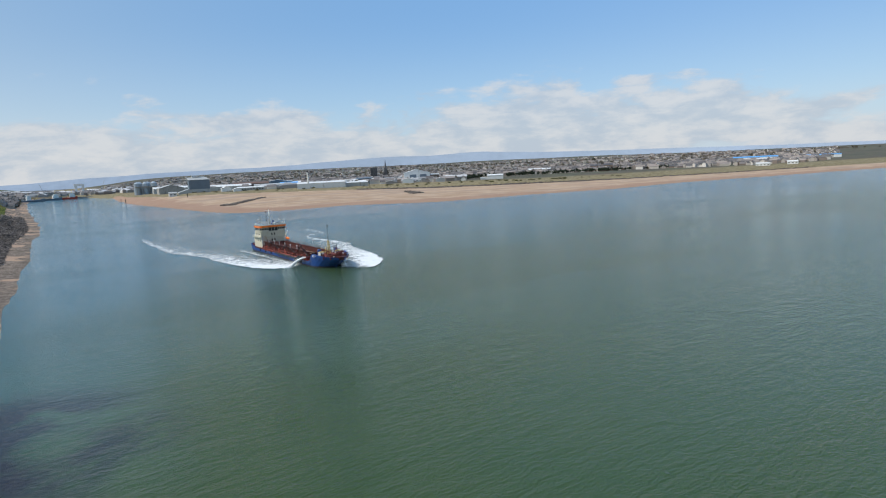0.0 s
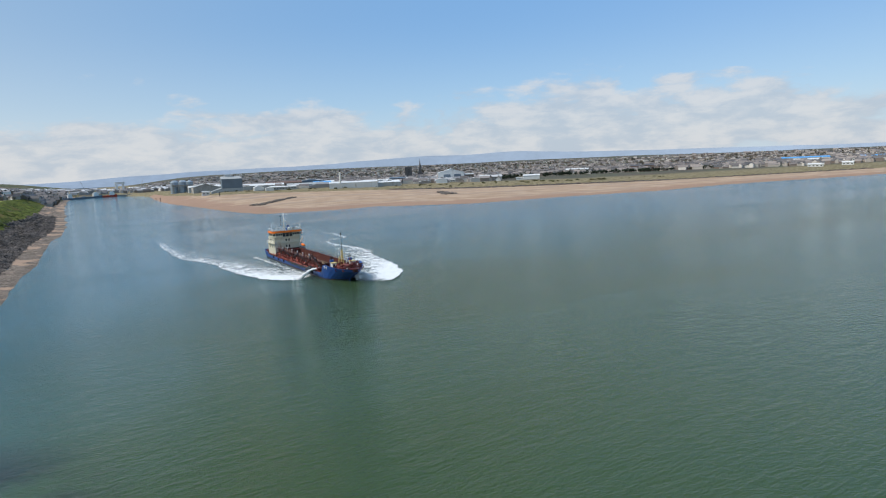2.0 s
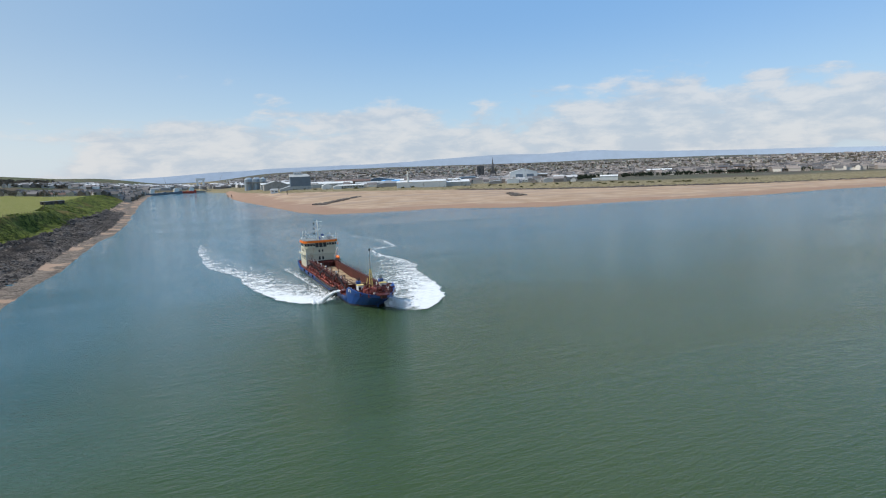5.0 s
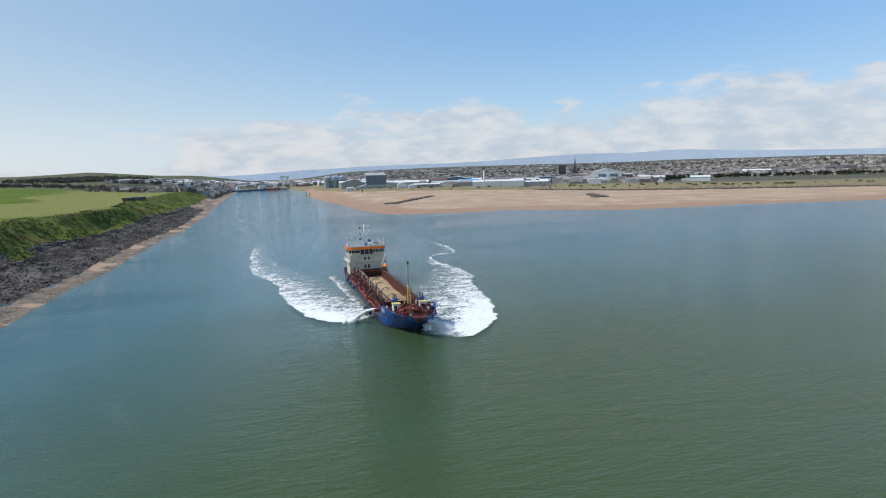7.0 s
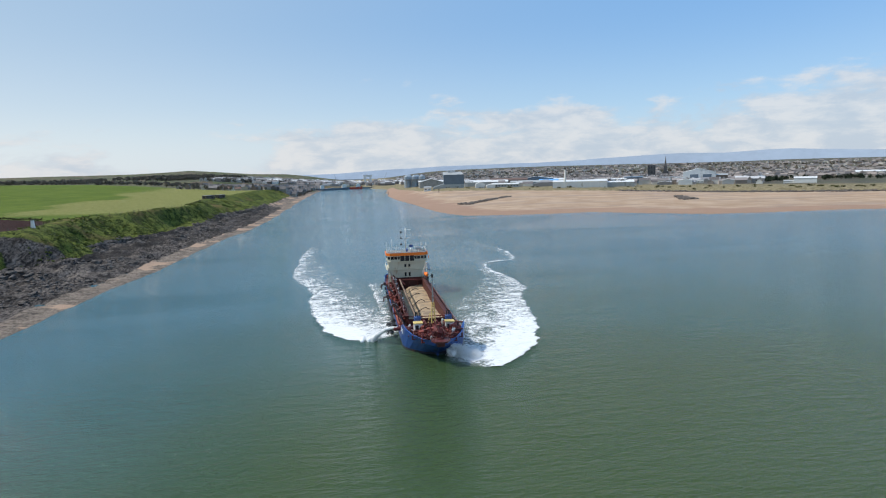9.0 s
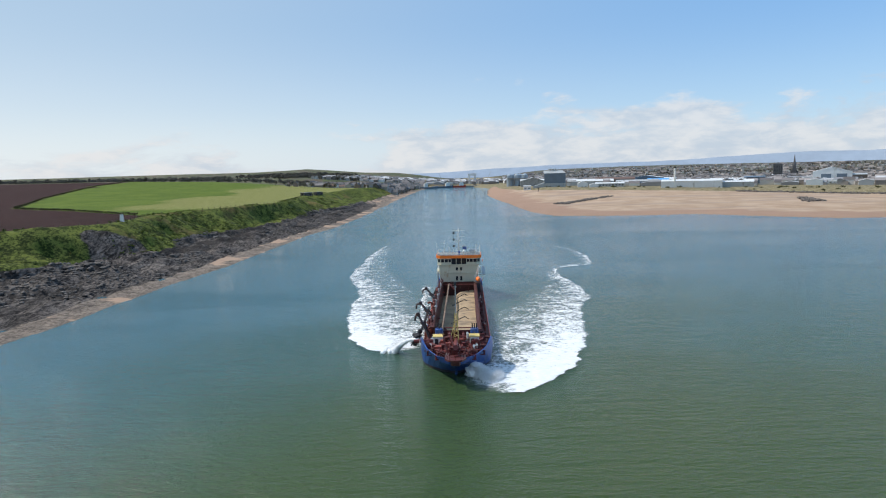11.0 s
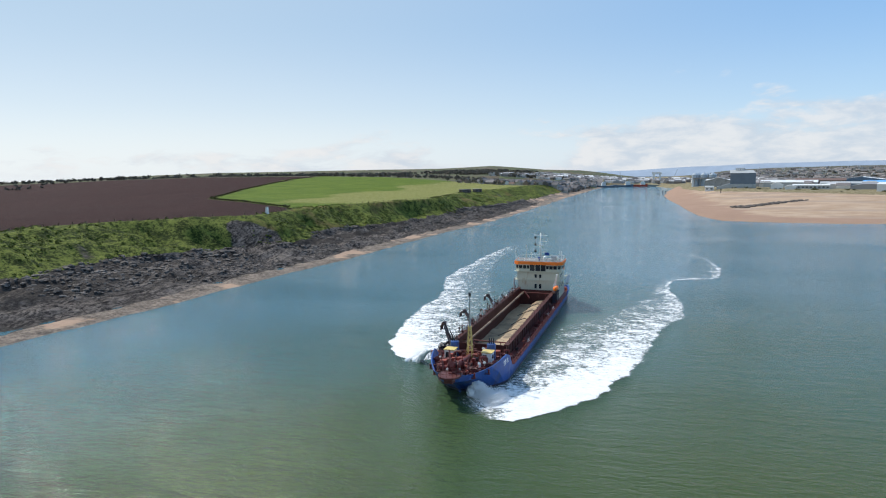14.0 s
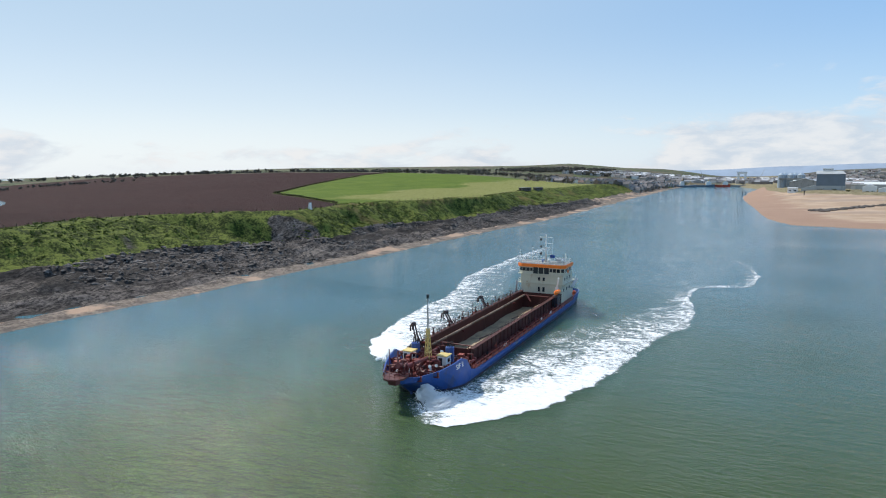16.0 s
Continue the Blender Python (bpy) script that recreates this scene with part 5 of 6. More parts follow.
def tp(name, bm, mat, parent, label=""):
    return part(name, bm, mat, parent, label)


def sits(x, y):
    return ground_z(x, y)


def shed(name, x, y, z, w, d, h, rz, wall, roof, label, category, rise=2.0, ridge="x", windows=0, group=""):
    """A gabled shed: w along its front, d deep, walls h high."""
    e = empty(name, pose(x, y, z, 0, 0, rz), label, category, group)
    bm = bmesh.new()
    box(bm, (0, 0, h / 2 - 3), (w, d, h + 6))
    if ridge == "y":
        for s in (-1, 1):
            vs = [bm.verts.new(c) for c in ((-w / 2, s * d / 2, h), (w / 2, s * d / 2, h), (0, s * d / 2, h + rise))]
            bm.faces.new(vs if s < 0 else vs[::-1])
    else:
        for s in (-1, 1):
            vs = [bm.verts.new(c) for c in ((s * w / 2, -d / 2, h), (s * w / 2, d / 2, h), (s * w / 2, 0, h + rise))]
            bm.faces.new(vs if s > 0 else vs[::-1])
    tp("wall", bm, wall, e)
    for s in (-1, 1):
        bm = bmesh.new()
        if ridge == "y":
            pts = ((s * (w / 2 + 0.5), -d / 2 - 0.5, h - 0.1), (s * (w / 2 + 0.5), d / 2 + 0.5, h - 0.1), (0, d / 2 + 0.5, h + rise + 0.1), (0, -d / 2 - 0.5, h + rise + 0.1))
        else:
            pts = ((-w / 2 - 0.5, s * (d / 2 + 0.5), h - 0.1), (w / 2 + 0.5, s * (d / 2 + 0.5), h - 0.1), (w / 2 + 0.5, 0, h + rise + 0.1), (-w / 2 - 0.5, 0, h + rise + 0.1))
        bm.faces.new([bm.verts.new(c) for c in pts])
        bmesh.ops.recalc_face_normals(bm, faces=bm.faces[:])
        bmesh.ops.solidify(bm, geom=bm.faces[:], thickness=0.3)
        tp("roof", bm, roof, e)
    for k in range(windows):
        bm = bmesh.new()
        box(bm, (-w / 2 + w * (k + 0.5) / windows, -d / 2 - 0.05, h * 0.5), (w / windows * 0.5, 0.2, h * 0.28))
        tp("window", bm, M_GLASS, e)
    return e


# slate-blue mill with a lit white roof house
mill = empty("feed_mill", pose(160, 886, 12.0, 0, 0, -8), "tall slate-blue clad mill with a white monitor roof", "factory")
bm = bmesh.new()
prism(bm, [(-8, -14), (26, -14), (26, 14), (-8, 14)], -8, 23)
tp("wall", bm, M_SLATEBLUE, mill)
bm = bmesh.new()
box(bm, (9, -14.2, 3.2), (34, 0.5, 7.4))
box(bm, (26.2, 0, 3.2), (0.5, 28, 7.4))
tp("lower_wall", bm, M_SHEDG, mill, "pale grey lower cladding")
bm = bmesh.new()
vs = [bm.verts.new(c) for c in ((-9, -14.5, 23), (26.5, -14.5, 23), (22, 0, 27.5), (-9, 0, 27.5), (-9, 14.5, 23), (26.5, 14.5, 23))]
bm.faces.new((vs[0], vs[1], vs[2], vs[3]))
bm.faces.new((vs[3], vs[2], vs[5], vs[4]))
bm.faces.new((vs[1], vs[5], vs[2]))
bm.faces.new((vs[0], vs[3], vs[4]))
tp("roof", bm, M_SHEDG, mill)
bm = bmesh.new()
box(bm, (5, 0, 29.0), (13, 4, 3.4))
tp("roof_house", bm, M_SHEDW, mill, "white roof house")
for k in range(5):
    bm = bmesh.new()
    box(bm, (0 + k * 2.5, -2.05, 28.9), (1.2, 0.2, 1.0))
    tp("window", bm, M_GLASS, mill)
bm = bmesh.new()
vs = [bm.verts.new(c) for c in ((-26, -15, -3), (-8, -15, -3), (-8, -15, 8), (-26, -15, 2.5), (-26, 14, -3), (-8, 14, -3), (-8, 14, 8), (-26, 14, 2.5))]
for f in ((0, 1, 2, 3), (5, 4, 7, 6), (3, 2, 6, 7), (4, 0, 3, 7)):
    bm.faces.new([vs[i] for i in f])
tp("lean_to", bm, M_SHEDG, mill, "pale lean-to shed")
# sheds round the mill, along the shore road
SHEDS = [("warehouse", 152, 1042, 44, 60, 11, -6, M_CONC, M_SHEDG, "tan gabled warehouse", 6, "y", 0),
         ("hut", 122, 872, 12, 12, 6, -8, M_SHEDW, M_SHEDG, "small white hut", 1.5, "x", 2), ("shed", 214, 880, 16, 24, 6, -10, M_SHEDW, M_SHEDW, "white shed with a pitched roof", 4, "y", 0),
         ("shed", 228, 862, 14, 16, 4, -10, M_SHEDW, M_SHEDW, "low white shed", 2, "y", 0), ("long_shed", 258, 880, 46, 20, 5.5, -12, M_SHEDG, M_SHEDW, "long low shed with a pale roof", 1.5, "x", 9),
         ("warehouse", 250, 985, 80, 40, 9, -14, M_SHEDG, M_SHEDW, "wide warehouse with a pale roof", 3, "x", 0), ("works", 300, 1010, 70, 30, 12, -14, M_STONE, M_TILE, "red-brown works building", 3, "x", 8),
         ("warehouse", 318, 930, 70, 45, 8, -16, M_SHEDG, M_SHEDG, "grey warehouse with a flat pitched roof", 2.5, "x", 0), ("blue_shed", 373, 988, 36, 40, 9.5, -20, M_SKYBLUE, M_SKYBLUE, "bright blue industrial shed", 2.5, "x", 3),
         ("warehouse", 372, 1050, 60, 50, 14, -20, M_SLATEBLUE, M_SHEDW, "dark clad warehouse", 4, "y", 0), ("warehouse", 362, 800, 84, 60, 9.5, -22, M_SHEDW, M_SHEDW, "large white warehouse with a wide shallow roof", 2, "x", 0),
         ("warehouse", 425, 792, 46, 44, 7.5, -22, M_SHEDG, M_SHEDW, "grey-sided warehouse annexe", 1.5, "x", 0), ("office_block", 500, 992, 60, 20, 9, -25, M_SHEDW, M_SHEDW, "white office block with window rows", 1.0, "x", 12),
         ("store", 545, 985, 34, 30, 11, -28, M_SLATEBLUE, M_SLATEBLUE, "dark blue-grey store", 1.5, "x", 3), ("greenhouse", 560, 1060, 60, 40, 6, -28, M_SHEDW, M_SHEDW, "pale ridge-roofed sheds", 4, "y", 0),
         ("greenhouse", 596, 1040, 40, 40, 6, -28, M_SHEDW, M_SHEDW, "pale ridge-roofed sheds", 4, "y", 0), ("warehouse", 612, 934, 56, 50, 4.5, -30, M_SHEDW, M_SHEDG, "low white shed with hipped grey roof", 6, "y", 0),
         ("assembly_hall", 668, 960, 58, 60, 19, -30, M_SHEDW, M_SHEDW, "very large white gabled hall with dark doors", 8, "y", 0), ("annexe", 700, 940, 26, 50, 13, -30, M_STONE, M_SHEDG, "dark red annexe beside the white hall", 2, "x", 0),
         ("shed", 720, 738, 32, 24, 7.5, -40, M_SHEDW, M_SHEDW, "cream hall with a shallow roof", 2.2, "x", 0), ("shed", 702, 752, 16, 12, 3.5, -40, M_SHEDW, M_SHEDG, "low cream lean-to", 1, "x", 0),
         ("caravan_row", 620, 900, 90, 10, 3, -36, M_SHEDW, M_SHEDG, "row of pale static caravans", 1.0, "x", 14), ("hut_row", 660, 860, 70, 12, 4, -38, M_SHEDG, M_SHEDG, "row of low grey huts", 1.5, "x", 10),
         ("shed", 180, 1180, 70, 40, 12, -6, M_SHEDG, M_SHEDW, "pale harbour shed", 3, "x", 0), ("shed", 250, 1200, 60, 40, 10, -10, M_SHEDW, M_SHEDG, "white harbour shed", 3, "x", 0),
         ("shed", 420, 1150, 80, 40, 10, -20, M_SHEDG, M_SHEDW, "grey works shed", 3, "x", 0), ("block", 1108, 776, 22, 16, 14, -50, M_STONE, M_SLATE, "red-brown block of flats", 3, "x", 4),
         ("block", 1085, 800, 18, 16, 13, -50, M_TILE, M_SLATE, "red-brown block of flats", 3, "x", 4), ("hall", 1100, 1010, 60, 40, 8, -45, M_SHEDG, M_SHEDW, "pale-roofed hall", 3, "x", 0),
         ("factory", 1740, 760, 120, 60, 10, -60, M_SHEDW, M_SKYBLUE, "white factory with a blue roof", 3, "x", 0), ("factory", 1620, 700, 90, 50, 7, -60, M_SHEDW, M_SHEDW, "long white factory", 2, "x", 0),
         ("factory", 1900, 640, 90, 50, 8, -65, M_SHEDW, M_SKYBLUE, "white factory with a blue roof", 2, "x", 0), ("clubhouse", 1180, 430, 26, 14, 5, -65, M_SHEDW, M_SHEDW, "low white clubhouse", 2, "x", 4),
         ("clubhouse", 1240, 400, 20, 12, 5, -65, M_SHEDW, M_SHEDW, "low white clubhouse", 2, "x", 3)]
for nm, x, y, w, d, h, rz, wm, rm, lb, rise, ridge, win in SHEDS:
    shed(nm, x, y, sits(x, y), w, d, h, rz, wm, rm, lb + " behind the dunes", "building", rise, ridge, win)
# dark doors of the white hall
hall = empty("hall_door", pose(668, 960, sits(668, 960), 0, 0, -30), "tall dark sliding door of the white hall", "door")
for k in (-9, 14):
    bm = bmesh.new()
    box(bm, (k, -30.3, 7.5), (15, 0.5, 15))
    tp("leaf", bm, M_SLATEBLUE, hall)
# white chimney
ch = empty("chimney_stack", pose(330, 782, sits(330, 782)), "tall white factory chimney with a black cap", "chimney")
bm = bmesh.new()
tube(bm, (0, 0, -2), (0, 0, 28.5), 1.7, 14, 1.3)
tp("shaft", bm, M_WHITE, ch)
bm = bmesh.new()
tube(bm, (0, 0, 28.5), (0, 0, 31), 1.35, 14)
tp("cap", bm, M_BLACK, ch)
# grain silos
for i, (x, y) in enumerate(((133, 1299), (150, 1297), (167, 1294), (140, 1316), (158, 1313))):
    e = empty("silo", pose(x, y, sits(x, y)), "blue-grey steel silo with a conical top", "silo", "harbour silos")
    hh = 38.5 - 7 - sits(x, y)
    bm = bmesh.new()
    tube(bm, (0, 0, -2), (0, 0, hh), 7.2, 20)
    tp("drum", bm, M_SILO, e)
    bm = bmesh.new()
    tube(bm, (0, 0, hh), (0, 0, hh + 4.5), 7.4, 20, 1.2)
    tp("cone", bm, M_SILO, e)
bm = bmesh.new()
box(bm, (150, 1288, 24), (46, 4, 3))
for x in (130, 142, 158, 172):
    tube(bm, (x, 1288, 5), (x, 1288, 24), 0.8, 6)
tagged(part("conveyor", bm, M_CONC), "pale conveyor bridge beside the silos", "conveyor")
# tower block and church steeple
tb = empty("tower_block", pose(892, 1580, sits(892, 1580), 0, 0, -30), "tall dark concrete tower block", "tower block")
bm = bmesh.new()
box(bm, (0, 0, 17), (22, 18, 40))
tp("wall", bm, M_GREYSTONE, tb)
bm = bmesh.new()
box(bm, (0, 0, 38.6), (8, 8, 3.5))
tp("roof_house", bm, M_CONC, tb)
for k in range(9):
    for j in range(5):
        bm = bmesh.new()
        box(bm, (-8.4 + j * 4.2, -9.05, 3.5 + k * 3.7), (2.2, 0.2, 1.7))
        tp("window", bm, M_GLASS, tb)
st = empty("church_steeple", pose(950, 1605, sits(950, 1605), 0, 0, -30), "dark stone church steeple with a slender spire", "church")
bm = bmesh.new()
box(bm, (0, 0, 15), (9, 9, 36))
for s in (-1, 1):
    for r in (-1, 1):
        tube(bm, (s * 4.1, r * 4.1, 33), (s * 4.1, r * 4.1, 39), 0.8, 6, 0.05)
tp("tower", bm, M_GREYSTONE, st)
bm = bmesh.new()
tube(bm, (0, 0, 33), (0, 0, 63), 3.6, 8, 0.12)
tp("spire", bm, M_GREYSTONE, st)
bm = bmesh.new()
prism(bm, [(-9, 5), (9, 5), (9, 40), (-9, 40)], -3, 14)
vs = [bm.verts.new(c) for c in ((-9.5, 5, 14), (9.5, 5, 14), (0, 5, 22), (-9.5, 40, 14), (9.5, 40, 14), (0, 40, 22))]
for f in ((0, 1, 2), (4, 3, 5), (0, 2, 5, 3), (1, 4, 5, 2)):
    bm.faces.new([vs[i] for i in f])
tp("nave", bm, M_GREYSTONE, st)
# white gantry block and vessels at the harbour
ga = empty("harbour_gantry", pose(66, 1906, 4), "white portal tower at the harbour", "gantry")
for x in (-9, 9):
    bm = bmesh.new()
    box(bm, (x, 0, 13), (6, 8, 32))
    tp("leg", bm, M_SHEDW, ga)
bm = bmesh.new()
box(bm, (0, 0, 31), (28, 9, 7))
tp("crosshead", bm, M_SHEDW, ga)


def vessel(x, y, rz, ln, hull, label, house):
    e = empty("moored_ship", pose(x, y, 0, 0, 0, rz), label, "ship", "ships in the harbour")
    w = ln * 0.16
    bm = bmesh.new()
    loft(bm, [[(-b * w / 2, q * ln, t), (-b * w * 0.42, q * ln, -1.5), (b * w * 0.42, q * ln, -1.5), (b * w / 2, q * ln, t), (-b * w / 2, q * ln, t)] for q, b, t in ((-0.5, 0.8, 5), (-0.35, 1, 4.6), (0.2, 1, 4.6), (0.4, 0.7, 6.5), (0.5, 0.08, 7.5))])
    tp("hull", bm, hull, e)
    bm = bmesh.new()
    box(bm, (0, house * ln, 8.5), (w * 0.8, ln * 0.2, 8))
    box(bm, (0, house * ln, 13.5), (w * 0.7, ln * 0.12, 3))
    tp("deckhouse", bm, M_SHEDW, e)
    bm = bmesh.new()
    tube(bm, (0, house * ln, 14), (0, house * ln, 23), 0.4, 6)
    tube(bm, (0, 0.1 * ln, 4), (0, 0.25 * ln, 17), 0.35, 6)
    tp("mast", bm, M_YELLOW, e)
    return e


vessel(-28, 1600, -75, 62, M_SLATEBLUE, "dark blue supply ship moored at the quay", 0.25)
vessel(-62, 1540, -70, 50, M_SLATEBLUE, "dark blue ship moored at the quay", -0.2)
vessel(8, 1632, -88, 60, M_REDHULL, "red-hulled ship moored at the quay", 0.3)
bm = bmesh.new()
box(bm, (82, 1642, 1.0), (110, 6, 6.5))
box(bm, (-90, 1620, 1.0), (6, 60, 6.5))
tagged(part("quay_wall", bm, M_CONC), "dark concrete quay wall across the river's end", "quay", kind="structure")
# harbour cranes
for x, y, h, a in ((105, 1760, 34, 25), (-30, 1750, 30, -20), (270, 1500, 36, 30)):
    e = empty("harbour_crane", pose(x, y, 5), "slim harbour crane with a raised jib", "crane", "harbour cranes")
    bm = bmesh.new()
    box(bm, (0, 0, 5), (4, 4, 12))
    tp("tower", bm, M_SHEDG, e)
    bm = bmesh.new()
    tube(bm, (0, 0, 10), (h * math.sin(radians(a)), 0, 10 + h * math.cos(radians(a))), 0.7, 6, 0.3)
    tp("jib", bm, M_SHEDG, e)

# houses: one of each kind, then repeats


def house(w, d, h, rise, wall, roof, label):
    e = empty("house", pose(0, 0, 0), label, "house", "town houses")
    bm = bmesh.new()
    box(bm, (0, 0, h / 2 - 1), (w, d, h + 2))
    for s in (-1, 1):
        vs = [bm.verts.new(c) for c in ((s * w / 2, -d / 2, h), (s * w / 2, d / 2, h), (s * w / 2, 0, h + rise))]
        bm.faces.new(vs if s > 0 else vs[::-1])
    tp("wall", bm, wall, e)
    bm = bmesh.new()
    vs = [bm.verts.new(c) for c in ((-w / 2 - 0.3, -d / 2 - 0.4, h - 0.2), (w / 2 + 0.3, -d / 2 - 0.4, h - 0.2), (w / 2 + 0.3, 0, h + rise + 0.1), (-w / 2 - 0.3, 0, h + rise + 0.1), (-w / 2 - 0.3, d / 2 + 0.4, h - 0.2), (w / 2 + 0.3, d / 2 + 0.4, h - 0.2))]
    bm.faces.new((vs[0], vs[1], vs[2], vs[3]))
    bm.faces.new((vs[3], vs[2], vs[5], vs[4]))
    r = tp("roof", bm, roof, e)
    for s in (-1, 1):
        bm = bmesh.new()
        box(bm, (s * w * 0.42, 0, h + rise + 0.6), (0.9, 1.4, 1.8))
        tp("chimney", bm, M_STONE, r)
    for k in range(3):
        bm = bmesh.new()
        box(bm, (-w / 3 + k * w / 3, -d / 2 - 0.03, h * 0.55), (1.4, 0.16, 1.6))
        tp("window", bm, M_GLASS, e)
    return e


KINDS = [(11, 8, 5.5, 3.2, M_HARL, M_SLATE, "harled house with a slate roof"), (14, 8, 6, 3.4, M_STONE, M_SLATE, "stone house with a slate roof"), (10, 8, 3.2, 3.2, M_HARL, M_TILE, "harled bungalow with a brown tile roof"),
         (18, 9, 7.5, 3.5, M_STONE, M_SLATE, "long stone terrace with a slate roof"), (9, 7, 5, 3, M_SHEDW, M_SLATE, "white cottage with a slate roof")]
made = []
RH = random.Random(11)


def town_spot(k):
    """Village on the south bank first, then the town's seaward edge."""
    if k < 70:
        y = RH.uniform(960, 1500)
        sx_ = float(np.interp(y, SHORE_Y, SHORE_X))
        return sx_ - RH.uniform(26, 190) - (y < 1050) * 30, y, 90 + RH.choice((0, 90)) + RH.uniform(-15, 15)
    a = radians(RH.uniform(14, 62))
    r = RH.uniform(1420, 2050)
    return r * math.sin(a), -150 + r * math.cos(a), -math.degrees(a) + RH.choice((0, 0, 90)) + RH.uniform(-12, 12)


for k in range(270):
    x, y, rz = town_spot(k)
    if k >= 70 and beyond(DUNE, np.array([x]), np.array([y]))[0] < 150:
        continue
    i = RH.choices(range(5), (4, 3, 3, 2, 2))[0]
    if i < len(made) and made[i] is not None:
        copy_thing(made[i], pose(x, y, sits(x, y), 0, 0, rz))
    else:
        while len(made) <= i:
            made.append(None)
        made[i] = house(*KINDS[i])
        made[i].matrix_world = pose(x, y, sits(x, y), 0, 0, rz)


# the rest of the town, past counting
def townscape(name, label, count, seed, spot, size, wall_tones, roof_tones):
    """Small gabled buildings joined into walls and roofs; spot gives a place, or None."""
    rs = np.random.RandomState(seed)
    wv, wf, rv, rf = [], [], [], []
    for _ in range(count):
        at = spot(rs)
        if at is None:
            continue
        x, y, t = at
        z = ground_z(x, y)
        w, d, h, up_ = (rs.uniform(lo, hi) for lo, hi in size)
        c, s = math.cos(t), math.sin(t)

        def q(px, py, pz):
            return (x + c * px - s * py, y + s * px + c * py, z + pz)
        o = len(wv)
        wv += [q(-w / 2, -d / 2, -2), q(w / 2, -d / 2, -2), q(w / 2, d / 2, -2), q(-w / 2, d / 2, -2), q(-w / 2, -d / 2, h), q(w / 2, -d / 2, h), q(w / 2, d / 2, h), q(-w / 2, d / 2, h), q(-w / 2, 0, h + up_), q(w / 2, 0, h + up_)]
        wf += [(o, o + 1, o + 5, o + 4), (o + 2, o + 3, o + 7, o + 6), (o + 1, o + 2, o + 6, o + 9, o + 5), (o + 3, o, o + 4, o + 8, o + 7)]
        o = len(rv)
        e = 0.4
        rv += [q(-w / 2 - e, -d / 2 - e, h - 0.2), q(w / 2 + e, -d / 2 - e, h - 0.2), q(w / 2 + e, 0, h + up_ + 0.1), q(-w / 2 - e, 0, h + up_ + 0.1), q(-w / 2 - e, d / 2 + e, h - 0.2), q(w / 2 + e, d / 2 + e, h - 0.2)]
        rf += [(o, o + 1, o + 2, o + 3), (o + 3, o + 2, o + 5, o + 4)]
    e = empty(name, pose(0, 0, 0), label, "town", kind="stuff")
    for nm, v, f, (dark, base) in (("walls", wv, wf, wall_tones), ("roofs", rv, rf, roof_tones)):
        m = bpy.data.materials.new(name + "_" + nm)
        m.use_nodes = True
        nn = Nodes(m.node_tree)
        ri = nn.add("ShaderNodeNewGeometry").outputs["Random Per Island"]
        pp = m.node_tree.nodes["Principled BSDF"]
        nn.put(pp.inputs["Base Color"], nn.mix(nn.math("POWER", ri, 1.4), dark, base))
        pp.inputs["Roughness"].default_value = 0.8
        me = bpy.data.meshes.new(nm)
        me.from_pydata(v, [], f)
        me.materials.append(m)
        ob = new(nm, me)
        ob.parent = e
        tagged(ob, kind="stuff")


def turned(a, rs, loose=0.25):
    return -a + rs.choice((0, math.pi / 2)) + rs.uniform(-loose, loose)


def inland(x, y, far):
    return beyond(DUNE, np.array([x]), np.array([y]))[0] > far


def town_place(rs):
    a = radians(rs.uniform(4, 68))
    r = 1400 + 2300 * rs.rand() ** 1.2
    x, y = r * math.sin(a), -150 + r * math.cos(a)
    return (x, y, turned(a, rs)) if x > 260 and inland(x, y, 220) else None


def works_place(rs):
    a = radians(rs.uniform(4, 36))
    r = rs.uniform(1080, 1750)
    x, y = r * math.sin(a), -150 + r * math.cos(a)
    return (x, y, turned(a, rs, 0.1)) if inland(x, y, 110) else None


def harbour_place(rs):
    x, y = rs.uniform(-420, 420), rs.uniform(1680, 2700)
    return x, y, turned(0, rs, 0.2)


def village_place(rs):
    y = 1000 + 800 * rs.rand()
    x = float(np.interp(y, SHORE_Y[:16], SHORE_X[:16])) - 24 - 170 * rs.rand() ** 1.4
    return x, y, turned(0.3, rs)


HOUSE = ((9, 22), (7, 10), (3.5, 8), (2.6, 4))
SHED = ((16, 46), (14, 26), (4, 8), (1.5, 4))
townscape("town_houses", "dense town of stone and harled houses", 5200, 5, town_place, HOUSE, ((0.20, 0.15, 0.12), (0.80, 0.74, 0.66)), ((0.085, 0.085, 0.09), (0.34, 0.29, 0.26)))
townscape("works_sheds", "pale works sheds and stores behind the dunes", 150, 6, works_place, SHED, ((0.22, 0.20, 0.19), (0.82, 0.82, 0.80)), ((0.20, 0.20, 0.21), (0.85, 0.85, 0.85)))
townscape("works_houses", "houses and yards between the works sheds", 420, 8, works_place, HOUSE, ((0.20, 0.16, 0.13), (0.80, 0.76, 0.70)), ((0.10, 0.09, 0.09), (0.45, 0.40, 0.38)))
townscape("harbour_sheds", "pale sheds and stores round the harbour", 240, 7, harbour_place, SHED, ((0.22, 0.21, 0.20), (0.80, 0.80, 0.78)), ((0.16, 0.16, 0.17), (0.80, 0.80, 0.80)))
townscape("harbour_houses", "grey houses climbing behind the harbour", 500, 10, harbour_place, HOUSE, ((0.18, 0.15, 0.13), (0.75, 0.70, 0.64)), ((0.08, 0.08, 0.085), (0.30, 0.27, 0.26)))
